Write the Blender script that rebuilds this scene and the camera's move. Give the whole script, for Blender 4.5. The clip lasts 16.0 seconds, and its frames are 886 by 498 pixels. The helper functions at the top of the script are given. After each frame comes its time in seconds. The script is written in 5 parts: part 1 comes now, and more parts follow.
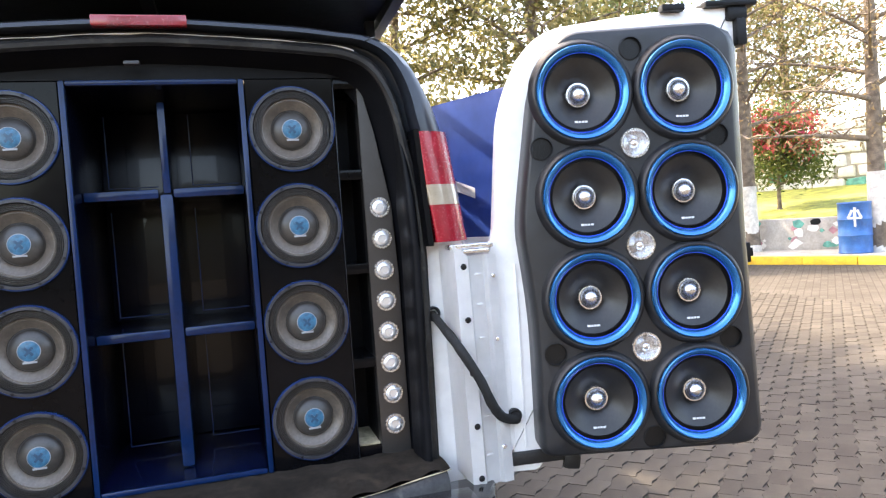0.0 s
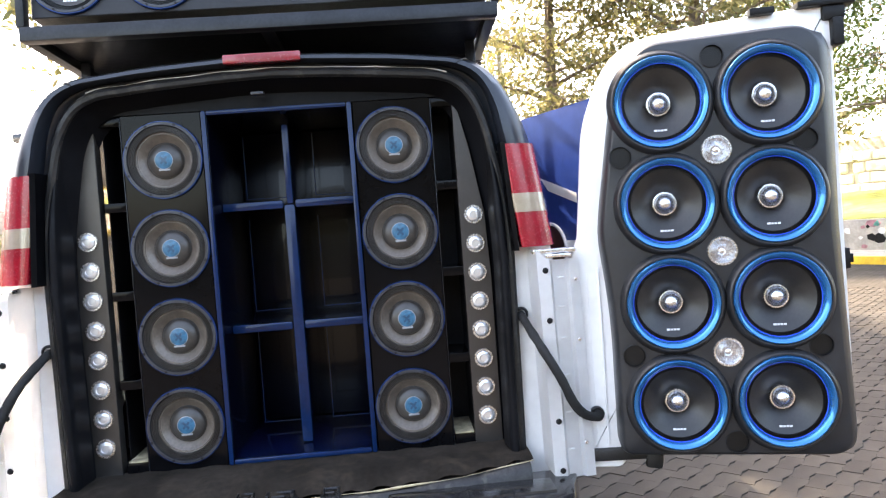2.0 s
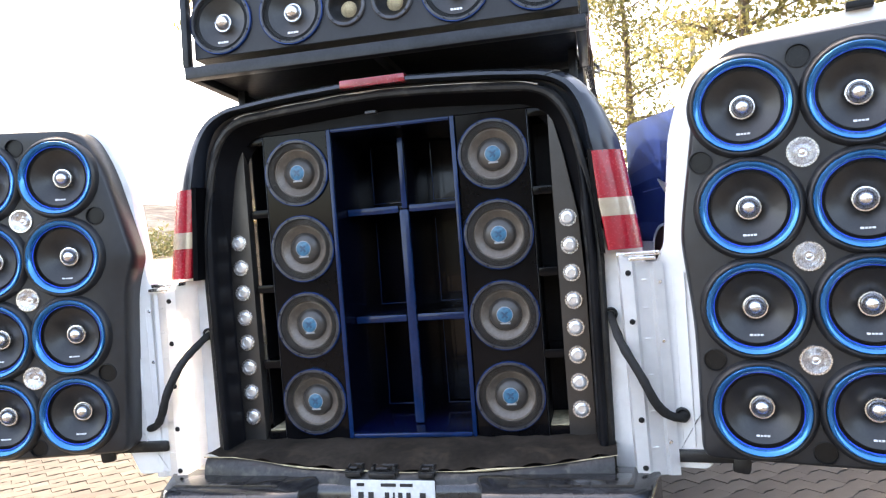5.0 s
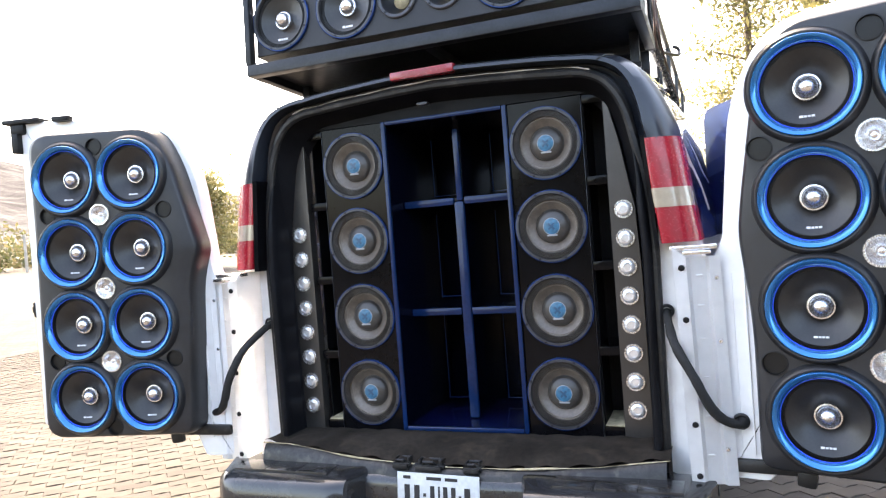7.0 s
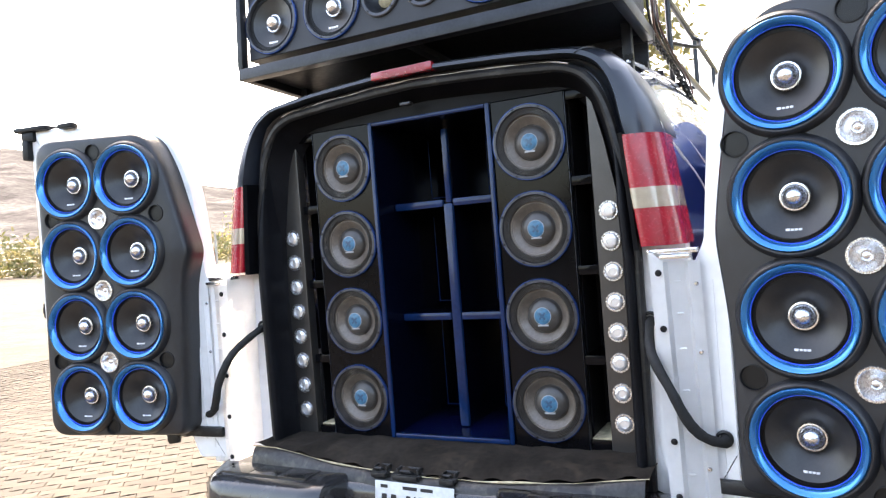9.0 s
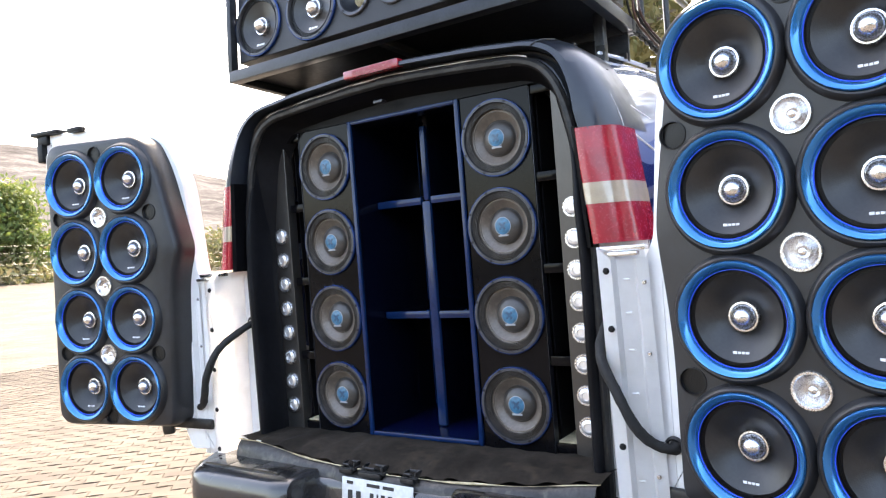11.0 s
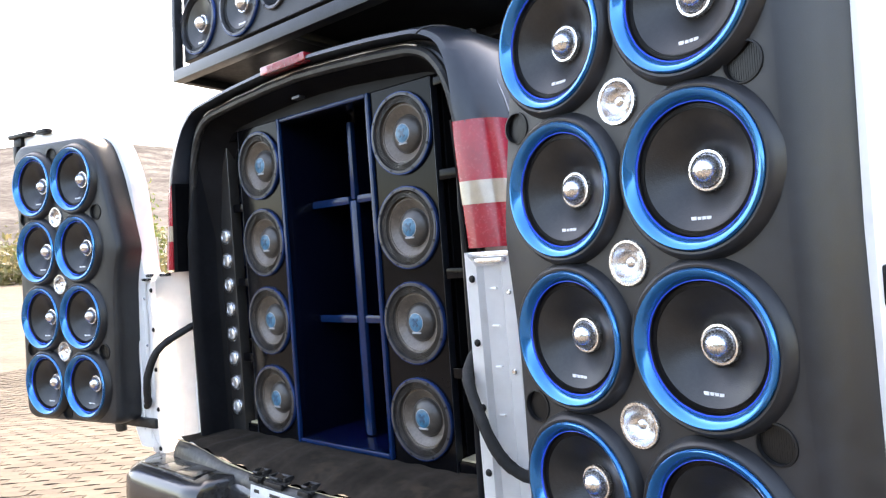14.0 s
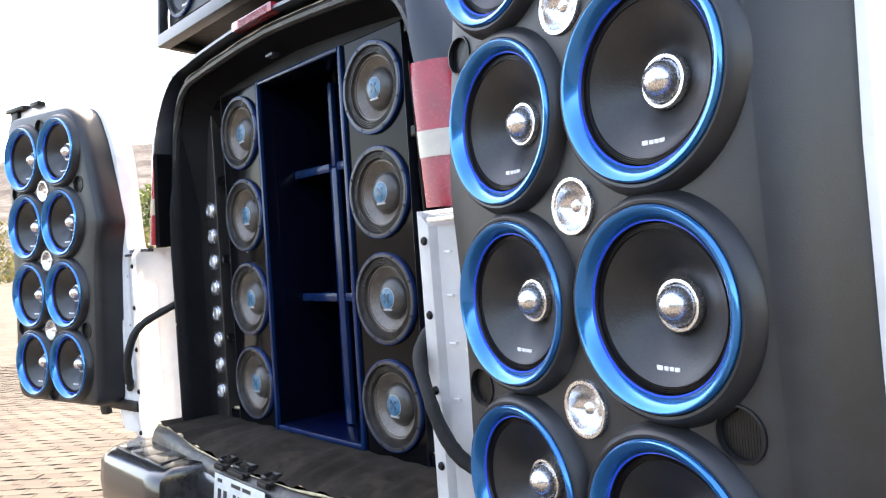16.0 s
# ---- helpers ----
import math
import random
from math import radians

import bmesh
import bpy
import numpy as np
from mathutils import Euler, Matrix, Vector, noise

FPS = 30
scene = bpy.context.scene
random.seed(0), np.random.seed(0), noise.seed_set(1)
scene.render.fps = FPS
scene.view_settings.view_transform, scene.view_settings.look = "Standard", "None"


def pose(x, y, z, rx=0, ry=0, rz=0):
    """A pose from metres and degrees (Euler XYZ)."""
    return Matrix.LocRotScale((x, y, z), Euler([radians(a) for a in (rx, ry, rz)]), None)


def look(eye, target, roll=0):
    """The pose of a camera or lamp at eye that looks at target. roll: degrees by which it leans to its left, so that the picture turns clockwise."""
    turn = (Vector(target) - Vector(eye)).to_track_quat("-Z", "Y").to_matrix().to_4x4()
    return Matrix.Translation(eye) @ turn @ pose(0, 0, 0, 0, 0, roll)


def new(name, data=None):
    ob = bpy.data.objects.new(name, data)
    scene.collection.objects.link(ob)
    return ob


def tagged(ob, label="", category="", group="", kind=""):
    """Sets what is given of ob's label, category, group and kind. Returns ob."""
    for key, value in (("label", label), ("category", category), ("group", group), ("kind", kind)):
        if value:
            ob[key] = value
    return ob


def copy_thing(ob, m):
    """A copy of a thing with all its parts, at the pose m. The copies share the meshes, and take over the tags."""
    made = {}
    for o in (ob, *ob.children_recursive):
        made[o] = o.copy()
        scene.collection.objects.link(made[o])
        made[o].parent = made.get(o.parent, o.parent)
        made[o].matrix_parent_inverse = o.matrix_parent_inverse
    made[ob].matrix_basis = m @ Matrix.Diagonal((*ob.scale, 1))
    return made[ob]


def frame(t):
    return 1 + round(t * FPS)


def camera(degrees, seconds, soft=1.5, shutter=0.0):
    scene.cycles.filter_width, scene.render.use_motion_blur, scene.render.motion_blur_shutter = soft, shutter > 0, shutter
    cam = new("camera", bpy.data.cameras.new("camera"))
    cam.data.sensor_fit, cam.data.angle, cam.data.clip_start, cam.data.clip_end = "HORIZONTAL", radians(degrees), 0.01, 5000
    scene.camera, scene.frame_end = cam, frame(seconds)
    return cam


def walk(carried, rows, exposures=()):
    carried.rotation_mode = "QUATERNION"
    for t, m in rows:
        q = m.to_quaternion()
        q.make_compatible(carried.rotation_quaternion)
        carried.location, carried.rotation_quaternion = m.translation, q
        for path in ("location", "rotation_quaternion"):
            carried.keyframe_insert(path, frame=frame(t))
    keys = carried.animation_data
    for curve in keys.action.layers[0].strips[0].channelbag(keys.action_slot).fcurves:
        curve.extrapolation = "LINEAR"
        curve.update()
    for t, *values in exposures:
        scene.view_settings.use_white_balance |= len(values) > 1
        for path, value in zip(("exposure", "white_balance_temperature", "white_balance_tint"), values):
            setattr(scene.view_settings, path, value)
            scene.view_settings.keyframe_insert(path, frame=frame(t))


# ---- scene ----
cam = camera(63.5, 16.0, soft=1.25)
METRES, EYE, TURN, BX, BY = 3.0, 1.385, -16.5, 0.193, -2.456
ROWS = [
    (0.0, 0.0, 0.0, 0.0, -0.16, -2.36, 3.97),
    (0.5, 0.0254, -0.0108, -0.0019, 3.52, -2.18, 4.27),
    (1.0, 0.0475, -0.0213, -0.0015, 7.33, -1.96, 4.18),
    (1.5, 0.0719, -0.0361, 0.0026, 10.63, -1.87, 4.15),
    (2.0, 0.0935, -0.0531, 0.0059, 12.96, -1.76, 4.23),
    (2.5, 0.1195, -0.075, 0.0122, 16.14, -1.64, 4.16),
    (3.0, 0.1374, -0.0852, 0.0141, 18.63, -1.57, 4.23),
    (3.5, 0.161, -0.0908, 0.0153, 21.68, -1.51, 4.2),
    (4.0, 0.1892, -0.0888, 0.0164, 24.1, -1.53, 4.38),
    (6.5, 0.2872, -0.0412, 0.0046, 35.42, -1.14, 4.25),
    (7.0, 0.2975, -0.016, 0.0058, 37.67, -1.24, 4.39),
    (7.5, 0.2993, 0.0083, 0.0034, 39.46, -1.12, 4.37),
    (8.0, 0.3117, 0.029, -0.0003, 40.71, -0.9, 4.42),
    (8.5, 0.3364, 0.0543, -0.0029, 42.01, -0.68, 4.38),
    (9.0, 0.3717, 0.083, -0.0015, 43.69, -0.66, 4.51),
    (11.5, 0.4771, 0.2221, -0.0198, 51.23, 0.05, 4.2),
    (12.0, 0.4911, 0.2589, -0.0172, 52.16, 0.03, 3.99),
    (12.5, 0.5021, 0.2879, -0.0188, 52.76, 0.15, 3.96),
    (13.0, 0.5182, 0.3258, -0.0219, 53.7, 0.12, 4.09),
    (13.5, 0.536, 0.365, -0.0216, 55.23, 0.09, 3.94),
    (14.0, 0.5541, 0.403, -0.0246, 57.89, 0.11, 4.12),
    (14.5, 0.5587, 0.4275, -0.0346, 59.85, 0.28, 3.96),
    (15.0, 0.553, 0.4575, -0.0472, 61.22, 0.48, 3.82),
    (15.5, 0.5408, 0.4869, -0.0543, 61.89, 0.46, 3.64),
    (16.0, 0.5224, 0.524, -0.0635, 62.77, 0.43, 3.7),
]
walk(cam, [(t, pose(BX, BY, EYE, 0, 0, TURN) @ pose(METRES * x, METRES * y, METRES * z, 90 + pitch, roll, yaw)) for t, x, y, z, yaw, pitch, roll in ROWS], exposures=((0.0, 3.38, 7850, 13), (16.0, 3.38, 7850, 13)))

import mathutils

# ---- world, sun, exposure ----
SUN_TO = Vector((-0.56, 0.62, 0.97)).normalized()
world = bpy.data.worlds.new("sky")
scene.world = world
world.use_nodes = True
wn = world.node_tree
sky = wn.nodes.new("ShaderNodeTexSky")
sky.sky_type = "NISHITA"
sky.sun_disc = False
sky.sun_elevation = math.asin(SUN_TO.z)
sky.sun_rotation = math.atan2(SUN_TO.x, SUN_TO.y)
sky.air_density, sky.dust_density, sky.ozone_density = 1.0, 3.0, 1.0
wn.links.new(sky.outputs[0], wn.nodes["Background"].inputs[0])
wn.nodes["Background"].inputs[1].default_value = 0.15
sun = new("sun", bpy.data.lights.new("sun", "SUN"))
sun.data.energy, sun.data.angle, sun.data.color = 2.7, radians(0.6), (1.0, 0.94, 0.84)
sun.matrix_world = look(SUN_TO * 30, (0, 0, 0))


# ---- materials ----
def mat(name, color, rough=0.5, metal=0.0, var=0.12, scale=6.0, bump=0.0, bscale=80.0, coat=0.0, spec=0.5, stain=0.0, stain_color=(0.2, 0.17, 0.13)):
    """Principled surface with colour variation at two scales, optional stains and fine relief."""
    m = bpy.data.materials.new(name)
    m.use_nodes = True
    nt = m.node_tree
    b = nt.nodes["Principled BSDF"]
    b.inputs["Roughness"].default_value, b.inputs["Metallic"].default_value = rough, metal
    b.inputs["Coat Weight"].default_value, b.inputs["Coat Roughness"].default_value = coat, 0.04
    b.inputs["Specular IOR Level"].default_value = spec
    tc = nt.nodes.new("ShaderNodeTexCoord")

    def noisy(s, detail=5.0):
        n = nt.nodes.new("ShaderNodeTexNoise")
        n.inputs["Scale"].default_value, n.inputs["Detail"].default_value = s, detail
        nt.links.new(tc.outputs["Object"], n.inputs["Vector"])
        return n.outputs["Fac"]

    def ramp(fac, lo, hi, a=0.35, z=0.65):
        r = nt.nodes.new("ShaderNodeMapRange")
        r.inputs["From Min"].default_value, r.inputs["From Max"].default_value = a, z
        r.inputs["To Min"].default_value, r.inputs["To Max"].default_value = lo, hi
        nt.links.new(fac, r.inputs["Value"])
        return r.outputs["Result"]

    big, fine = noisy(scale), noisy(scale * 9)
    add = nt.nodes.new("ShaderNodeMath")
    add.operation = "MULTIPLY"
    nt.links.new(ramp(big, 1 - var, 1 + var), add.inputs[0])
    nt.links.new(ramp(fine, 1 - var * 0.6, 1 + var * 0.6), add.inputs[1])
    vm = nt.nodes.new("ShaderNodeVectorMath")
    vm.operation = "SCALE"
    vm.inputs[0].default_value = color
    nt.links.new(add.outputs[0], vm.inputs["Scale"])
    out = vm.outputs[0]
    if stain:
        mx = nt.nodes.new("ShaderNodeMix")
        mx.data_type = "RGBA"
        nt.links.new(ramp(noisy(scale * 2.3, 8.0), 0, stain, 0.55, 0.75), mx.inputs["Factor"])
        nt.links.new(out, mx.inputs["A"])
        mx.inputs["B"].default_value = (*stain_color, 1)
        out = mx.outputs["Result"]
    nt.links.new(out, b.inputs["Base Color"])
    nt.links.new(ramp(fine, rough * 0.92, min(1, rough * 1.08)), b.inputs["Roughness"])
    if bump:
        bp = nt.nodes.new("ShaderNodeBump")
        bp.inputs["Strength"].default_value, bp.inputs["Distance"].default_value = bump, 0.002
        nt.links.new(noisy(bscale, 8.0), bp.inputs["Height"])
        nt.links.new(bp.outputs[0], b.inputs["Normal"])
    return m


def emit(name, color, strength):
    m = mat(name, color, 0.4)
    b = m.node_tree.nodes["Principled BSDF"]
    b.inputs["Emission Color"].default_value, b.inputs["Emission Strength"].default_value = (*color, 1), strength
    return m


M_WHITE = mat("white_paint", (0.78, 0.775, 0.765), 0.32, 0, 0.04, 3, coat=0.3, stain=0.35, stain_color=(0.5, 0.47, 0.42))
M_BLACKPAINT = mat("satin_black_paint", (0.012, 0.0145, 0.020), 0.32, 0, 0.15, 4, 0.0, 300, coat=0.12, spec=0.45)
M_LINER = mat("black_liner_plastic", (0.0062, 0.0064, 0.0078), 0.42, 0, 0.25, 5, 0.15, 200, spec=0.10)
M_RUBBER = mat("seal_rubber", (0.013, 0.013, 0.0135), 0.42, 0, 0.3, 12, 0.2, 150, stain=0.4, stain_color=(0.09, 0.08, 0.07), spec=0.35)
M_GLOSS = mat("gloss_black_baffle", (0.0034, 0.0033, 0.0040), 0.10, 0, 0.2, 3, spec=0.11)
M_STRIP = mat("satin_grey_strip", (0.075, 0.070, 0.067), 0.33, 0.7, 0.06, 8, 0.05, 200)
M_ENCL = mat("black_box_cloth", (0.0180, 0.0185, 0.0215), 0.45, 0, 0.12, 8, 0.25, 260, spec=0.3)
M_VINYL = mat("black_leatherette", (0.0135, 0.0140, 0.0160), 0.42, 0, 0.25, 3, 0.16, 520, spec=0.45)
M_GASKET = mat("black_foam_gasket", (0.008, 0.008, 0.009), 0.45, 0, 0.2, 20, 0.2, 400, spec=0.3)
M_BLUE = mat("blue_anodised_metal", (0.008, 0.165, 0.45), 0.20, 0.7, 0.05, 8, coat=0.6)
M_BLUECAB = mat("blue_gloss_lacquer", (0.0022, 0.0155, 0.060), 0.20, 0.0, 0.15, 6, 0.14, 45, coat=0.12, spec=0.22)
# the cabinet lacquer in two darker grades: shade of the cells put into colour
M_CABHALFSHADE = mat("half_shaded_cabinet_floor", (0.0012, 0.004, 0.019), 0.2, 0, 0.2, 5, coat=0.3, spec=0.3)
M_CABSHADE = mat("shaded_cabinet_inside", (0.0010, 0.0017, 0.0062), 0.25, 0, 0.2, 4, coat=0.2, spec=0.2)
M_BLUEEDGE = mat("blue_rim_paint", (0.006, 0.028, 0.11), 0.25, 0.4, 0.1, 12)
M_LED = emit("blue_led", (0.015, 0.07, 0.6), 0.03)
M_CONE = mat("black_paper_cone", (0.0180, 0.0176, 0.0174), 0.32, 0, 0.2, 14, 0.25, 300, spec=0.42)
M_SURR = mat("black_surround", (0.0065, 0.0065, 0.0068), 0.36, 0, 0.2, 30, spec=0.3)
M_CHROME = mat("chrome", (0.74, 0.74, 0.76), 0.27, 1.0, 0.04, 30)
M_SATIN = mat("satin_aluminium", (0.75, 0.75, 0.77), 0.26, 1.0, 0.06, 40)
M_CLEAR = mat("clear_plastic_dome", (0.78, 0.78, 0.79), 0.24, 0.6, 0.10, 40, coat=1.0)
M_WCONE = mat("dusty_grey_cone", (0.108, 0.088, 0.072), 0.34, 0, 0.25, 14, 0.3, 300, stain=0.4, stain_color=(0.18, 0.140, 0.112))
M_WSURR = mat("dusty_cloth_surround", (0.042, 0.037, 0.034), 0.38, 0, 0.25, 20, 0.3, 300, stain=0.4, stain_color=(0.13, 0.10, 0.075))
M_WFRAME = mat("grey_speaker_frame", (0.036, 0.037, 0.042), 0.36, 0.2, 0.2, 18)
M_DUSTCAP = mat("dark_dust_cap", (0.046, 0.041, 0.037), 0.36, 0, 0.2, 20, 0.2, 300, stain=0.35, stain_color=(0.07, 0.055, 0.045))
M_BADGE = mat("blue_badge", (0.020, 0.115, 0.20), 0.3, 0, 0.3, 60)
M_BADGEDARK = mat("badge_dark_blue", (0.012, 0.060, 0.115), 0.3, 0, 0.2, 60)
M_PALE = mat("pale_grey_print", (0.26, 0.27, 0.28), 0.4)
M_PRINT = mat("white_print", (0.62, 0.62, 0.62), 0.5)
M_RED = mat("red_lamp_lens", (0.30, 0.006, 0.017), 0.26, 0, 0.12, 14, 0.25, 130, coat=0.25)
M_REDBR = mat("red_brake_lens", (0.24, 0.01, 0.018), 0.25, 0, 0.08, 14, coat=0.6)
M_AMBER = mat("clear_amber_lens", (0.36, 0.29, 0.21), 0.16, 0, 0.08, 30, 0.1, 90, coat=1.0)
M_BUMPER = mat("black_bumper_plastic", (0.018, 0.018, 0.019), 0.20, 0, 0.25, 5, 0.25, 60, coat=0.35, stain=0.35, stain_color=(0.075, 0.069, 0.062))
M_CARPET = mat("dusty_black_carpet", (0.027, 0.0215, 0.017), 0.95, 0, 0.35, 5, 0.9, 260, stain=0.6, stain_color=(0.065, 0.048, 0.033), spec=0.08)
M_SILL = mat("worn_grey_sill", (0.024, 0.023, 0.022), 0.36, 0.0, 0.4, 9, 0.9, 38, stain=0.7, stain_color=(0.12, 0.105, 0.085), spec=0.3)
M_FOAMEDGE = mat("torn_beige_edge", (0.42, 0.35, 0.22), 0.9, 0, 0.3, 30, 0.4, 120)
M_DARK = mat("dark_metal", (0.009, 0.009, 0.0095), 0.45, 0.4, 0.3, 20, 0.2, 200, spec=0.3)
M_STEEL = mat("black_painted_steel", (0.016, 0.0175, 0.021), 0.34, 0.2, 0.3, 10, 0.04, 180, stain=0.12, stain_color=(0.02, 0.018, 0.017), spec=0.3)
M_ROPE = mat("black_sleeved_cable", (0.008, 0.008, 0.008), 0.75, 0, 0.3, 60, 0.8, 500)
M_PLATE = mat("plate_white", (0.52, 0.53, 0.52), 0.4, stain=0.3)
M_PLATEINK = mat("plate_black", (0.012, 0.012, 0.014), 0.5)
M_CABLE = mat("brown_cable", (0.05, 0.018, 0.012), 0.5)
M_TYRE = mat("tyre_rubber", (0.018, 0.018, 0.018), 0.8, 0, 0.2, 10, 0.3, 60)
M_STEELRIM = mat("wheel_steel", (0.5, 0.5, 0.52), 0.4, 0.9)
M_SIDE = mat("blue_wrap_gloss", (0.015, 0.035, 0.16), 0.12, 0, 0.15, 2, coat=1.0)
M_GREYWRAP = mat("silver_wrap_gloss", (0.42, 0.45, 0.52), 0.12, 0.1, 0.12, 2, coat=1.0)
M_KERB = mat("yellow_kerb_paint", (0.70, 0.42, 0.03), 0.6, 0, 0.15, 6, 0.3, 40, stain=0.3, stain_color=(0.3, 0.24, 0.12))
M_CONC = mat("concrete", (0.42, 0.38, 0.33), 0.8, 0, 0.15, 3, 0.4, 30, stain=0.3)
M_WALLPALE = mat("whitewash", (0.72, 0.69, 0.63), 0.8, 0, 0.12, 4, 0.4, 30, stain=0.3, stain_color=(0.45, 0.40, 0.33))
M_TEAL = mat("painted_teal", (0.10, 0.32, 0.25), 0.8, 0, 0.3, 8)
M_PINK = mat("painted_pink", (0.42, 0.20, 0.22), 0.8, 0, 0.3, 8)
M_GRASS = mat("dry_grass_green", (0.25, 0.26, 0.05), 0.9, 0, 0.35, 3, 0.6, 60)
M_BARK = mat("bark", (0.15, 0.115, 0.085), 0.9, 0, 0.35, 8, 0.8, 30)
M_LIME = mat("limewashed_bark", (0.58, 0.54, 0.48), 0.85, 0, 0.2, 8, 0.6, 30, stain=0.4, stain_color=(0.3, 0.26, 0.2))
M_DRUM = mat("blue_drum_paint", (0.02, 0.11, 0.32), 0.4, 0.1, 0.2, 5, stain=0.3, stain_color=(0.15, 0.2, 0.25))
# greyed hill colour carries the distance haze, since no air is rendered
M_HILL = mat("hazed_dry_hillside", (0.074, 0.070, 0.069), 1.0, 0, 0.35, 0.07, 0.0, stain=0.75, stain_color=(0.044, 0.045, 0.041), spec=0.0)
# kept dark for what the glossy boards reflect of the added hedge
M_SCREENHEDGE = mat("screen_hedge_dark", (0.014, 0.016, 0.009), 0.9, 0, 0.5, 3, 0.9, 12)
M_SCRUB = mat("scrub_base", (0.25, 0.20, 0.11), 0.95, 0, 0.3, 1.0)


def wrap_mat():
    """Glossy film: silver above a swept edge, deep blue with paler bands below."""
    m = mat("swept_wrap_film", (0.5, 0.52, 0.56), 0.08, 0, 0.1, 2, coat=1.0)
    nt = m.node_tree
    p = nt.nodes["Principled BSDF"]
    tc, sep, wv = nt.nodes.new("ShaderNodeTexCoord"), nt.nodes.new("ShaderNodeSeparateXYZ"), nt.nodes.new("ShaderNodeTexNoise")
    cr, ma, mb = nt.nodes.new("ShaderNodeValToRGB"), nt.nodes.new("ShaderNodeMath"), nt.nodes.new("ShaderNodeMath")
    nt.links.new(tc.outputs["Object"], sep.inputs[0])
    nt.links.new(tc.outputs["Object"], wv.inputs["Vector"])
    wv.inputs["Scale"].default_value, wv.inputs["Detail"].default_value = 1.6, 1.0
    ma.operation = mb.operation = "MULTIPLY_ADD"
    nt.links.new(sep.outputs["Y"], ma.inputs[0])
    ma.inputs[1].default_value = 0.10
    nt.links.new(sep.outputs["Z"], ma.inputs[2])
    nt.links.new(wv.outputs["Fac"], mb.inputs[0])
    mb.inputs[1].default_value = 0.35
    nt.links.new(ma.outputs[0], mb.inputs[2])
    rng = nt.nodes.new("ShaderNodeMapRange")
    rng.inputs["From Min"].default_value, rng.inputs["From Max"].default_value = 0.8, 2.3
    nt.links.new(mb.outputs[0], rng.inputs["Value"])
    nt.links.new(rng.outputs[0], cr.inputs[0])
    cr.color_ramp.interpolation = "CONSTANT"
    cr.color_ramp.elements[0].color = (0.30, 0.32, 0.38, 1)
    cr.color_ramp.elements[1].position, cr.color_ramp.elements[1].color = 0.72, (0.30, 0.32, 0.37, 1)
    for pos, col in ((0.22, (0.012, 0.022, 0.095)), (0.46, (0.10, 0.14, 0.28)), (0.52, (0.012, 0.020, 0.085)), (0.665, (0.13, 0.17, 0.30))):
        cr.color_ramp.elements.new(pos).color = (*col, 1)
    nt.links.new(cr.outputs[0], p.inputs["Base Color"])
    return m


M_WRAP = wrap_mat()


def island_mat(name, a, b, rough=0.7, trans=0.0):
    """Colour differs from island to island, with a noise on top."""
    m = mat(name, a, rough, 0, 0.15, 3)
    nt = m.node_tree
    p = nt.nodes["Principled BSDF"]
    geo = nt.nodes.new("ShaderNodeNewGeometry")
    mx = nt.nodes.new("ShaderNodeMix")
    mx.data_type = "RGBA"
    nt.links.new(geo.outputs["Random Per Island"], mx.inputs["Factor"])
    mx.inputs["A"].default_value, mx.inputs["B"].default_value = (*a, 1), (*b, 1)
    nt.links.new(mx.outputs["Result"], p.inputs["Base Color"])
    if trans:
        t = nt.nodes.new("ShaderNodeBsdfTranslucent")
        nt.links.new(mx.outputs["Result"], t.inputs["Color"])
        ad = nt.nodes.new("ShaderNodeMixShader")
        ad.inputs[0].default_value = trans
        nt.links.new(p.outputs[0], ad.inputs[1])
        nt.links.new(t.outputs[0], ad.inputs[2])
        nt.links.new(ad.outputs[0], nt.nodes["Material Output"].inputs[0])
    return m


M_LEAF = island_mat("yellow_green_leaf", (0.105, 0.110, 0.038), (0.28, 0.235, 0.105), 0.6, 0.5)
M_LEAFDRY = island_mat("dry_leaf", (0.20, 0.14, 0.07), (0.30, 0.20, 0.10), 0.7, 0.3)
M_LEAFGRN = island_mat("green_leaf", (0.05, 0.09, 0.02), (0.14, 0.16, 0.04), 0.6, 0.35)
M_FLOWER = island_mat("pink_flower", (0.40, 0.05, 0.09), (0.34, 0.10, 0.05), 0.6, 0.3)
M_SCRUBLEAF = island_mat("scrub_leaf", (0.075, 0.090, 0.030), (0.19, 0.155, 0.08), 0.7, 0.3)


PAVER_TURN = 45.0


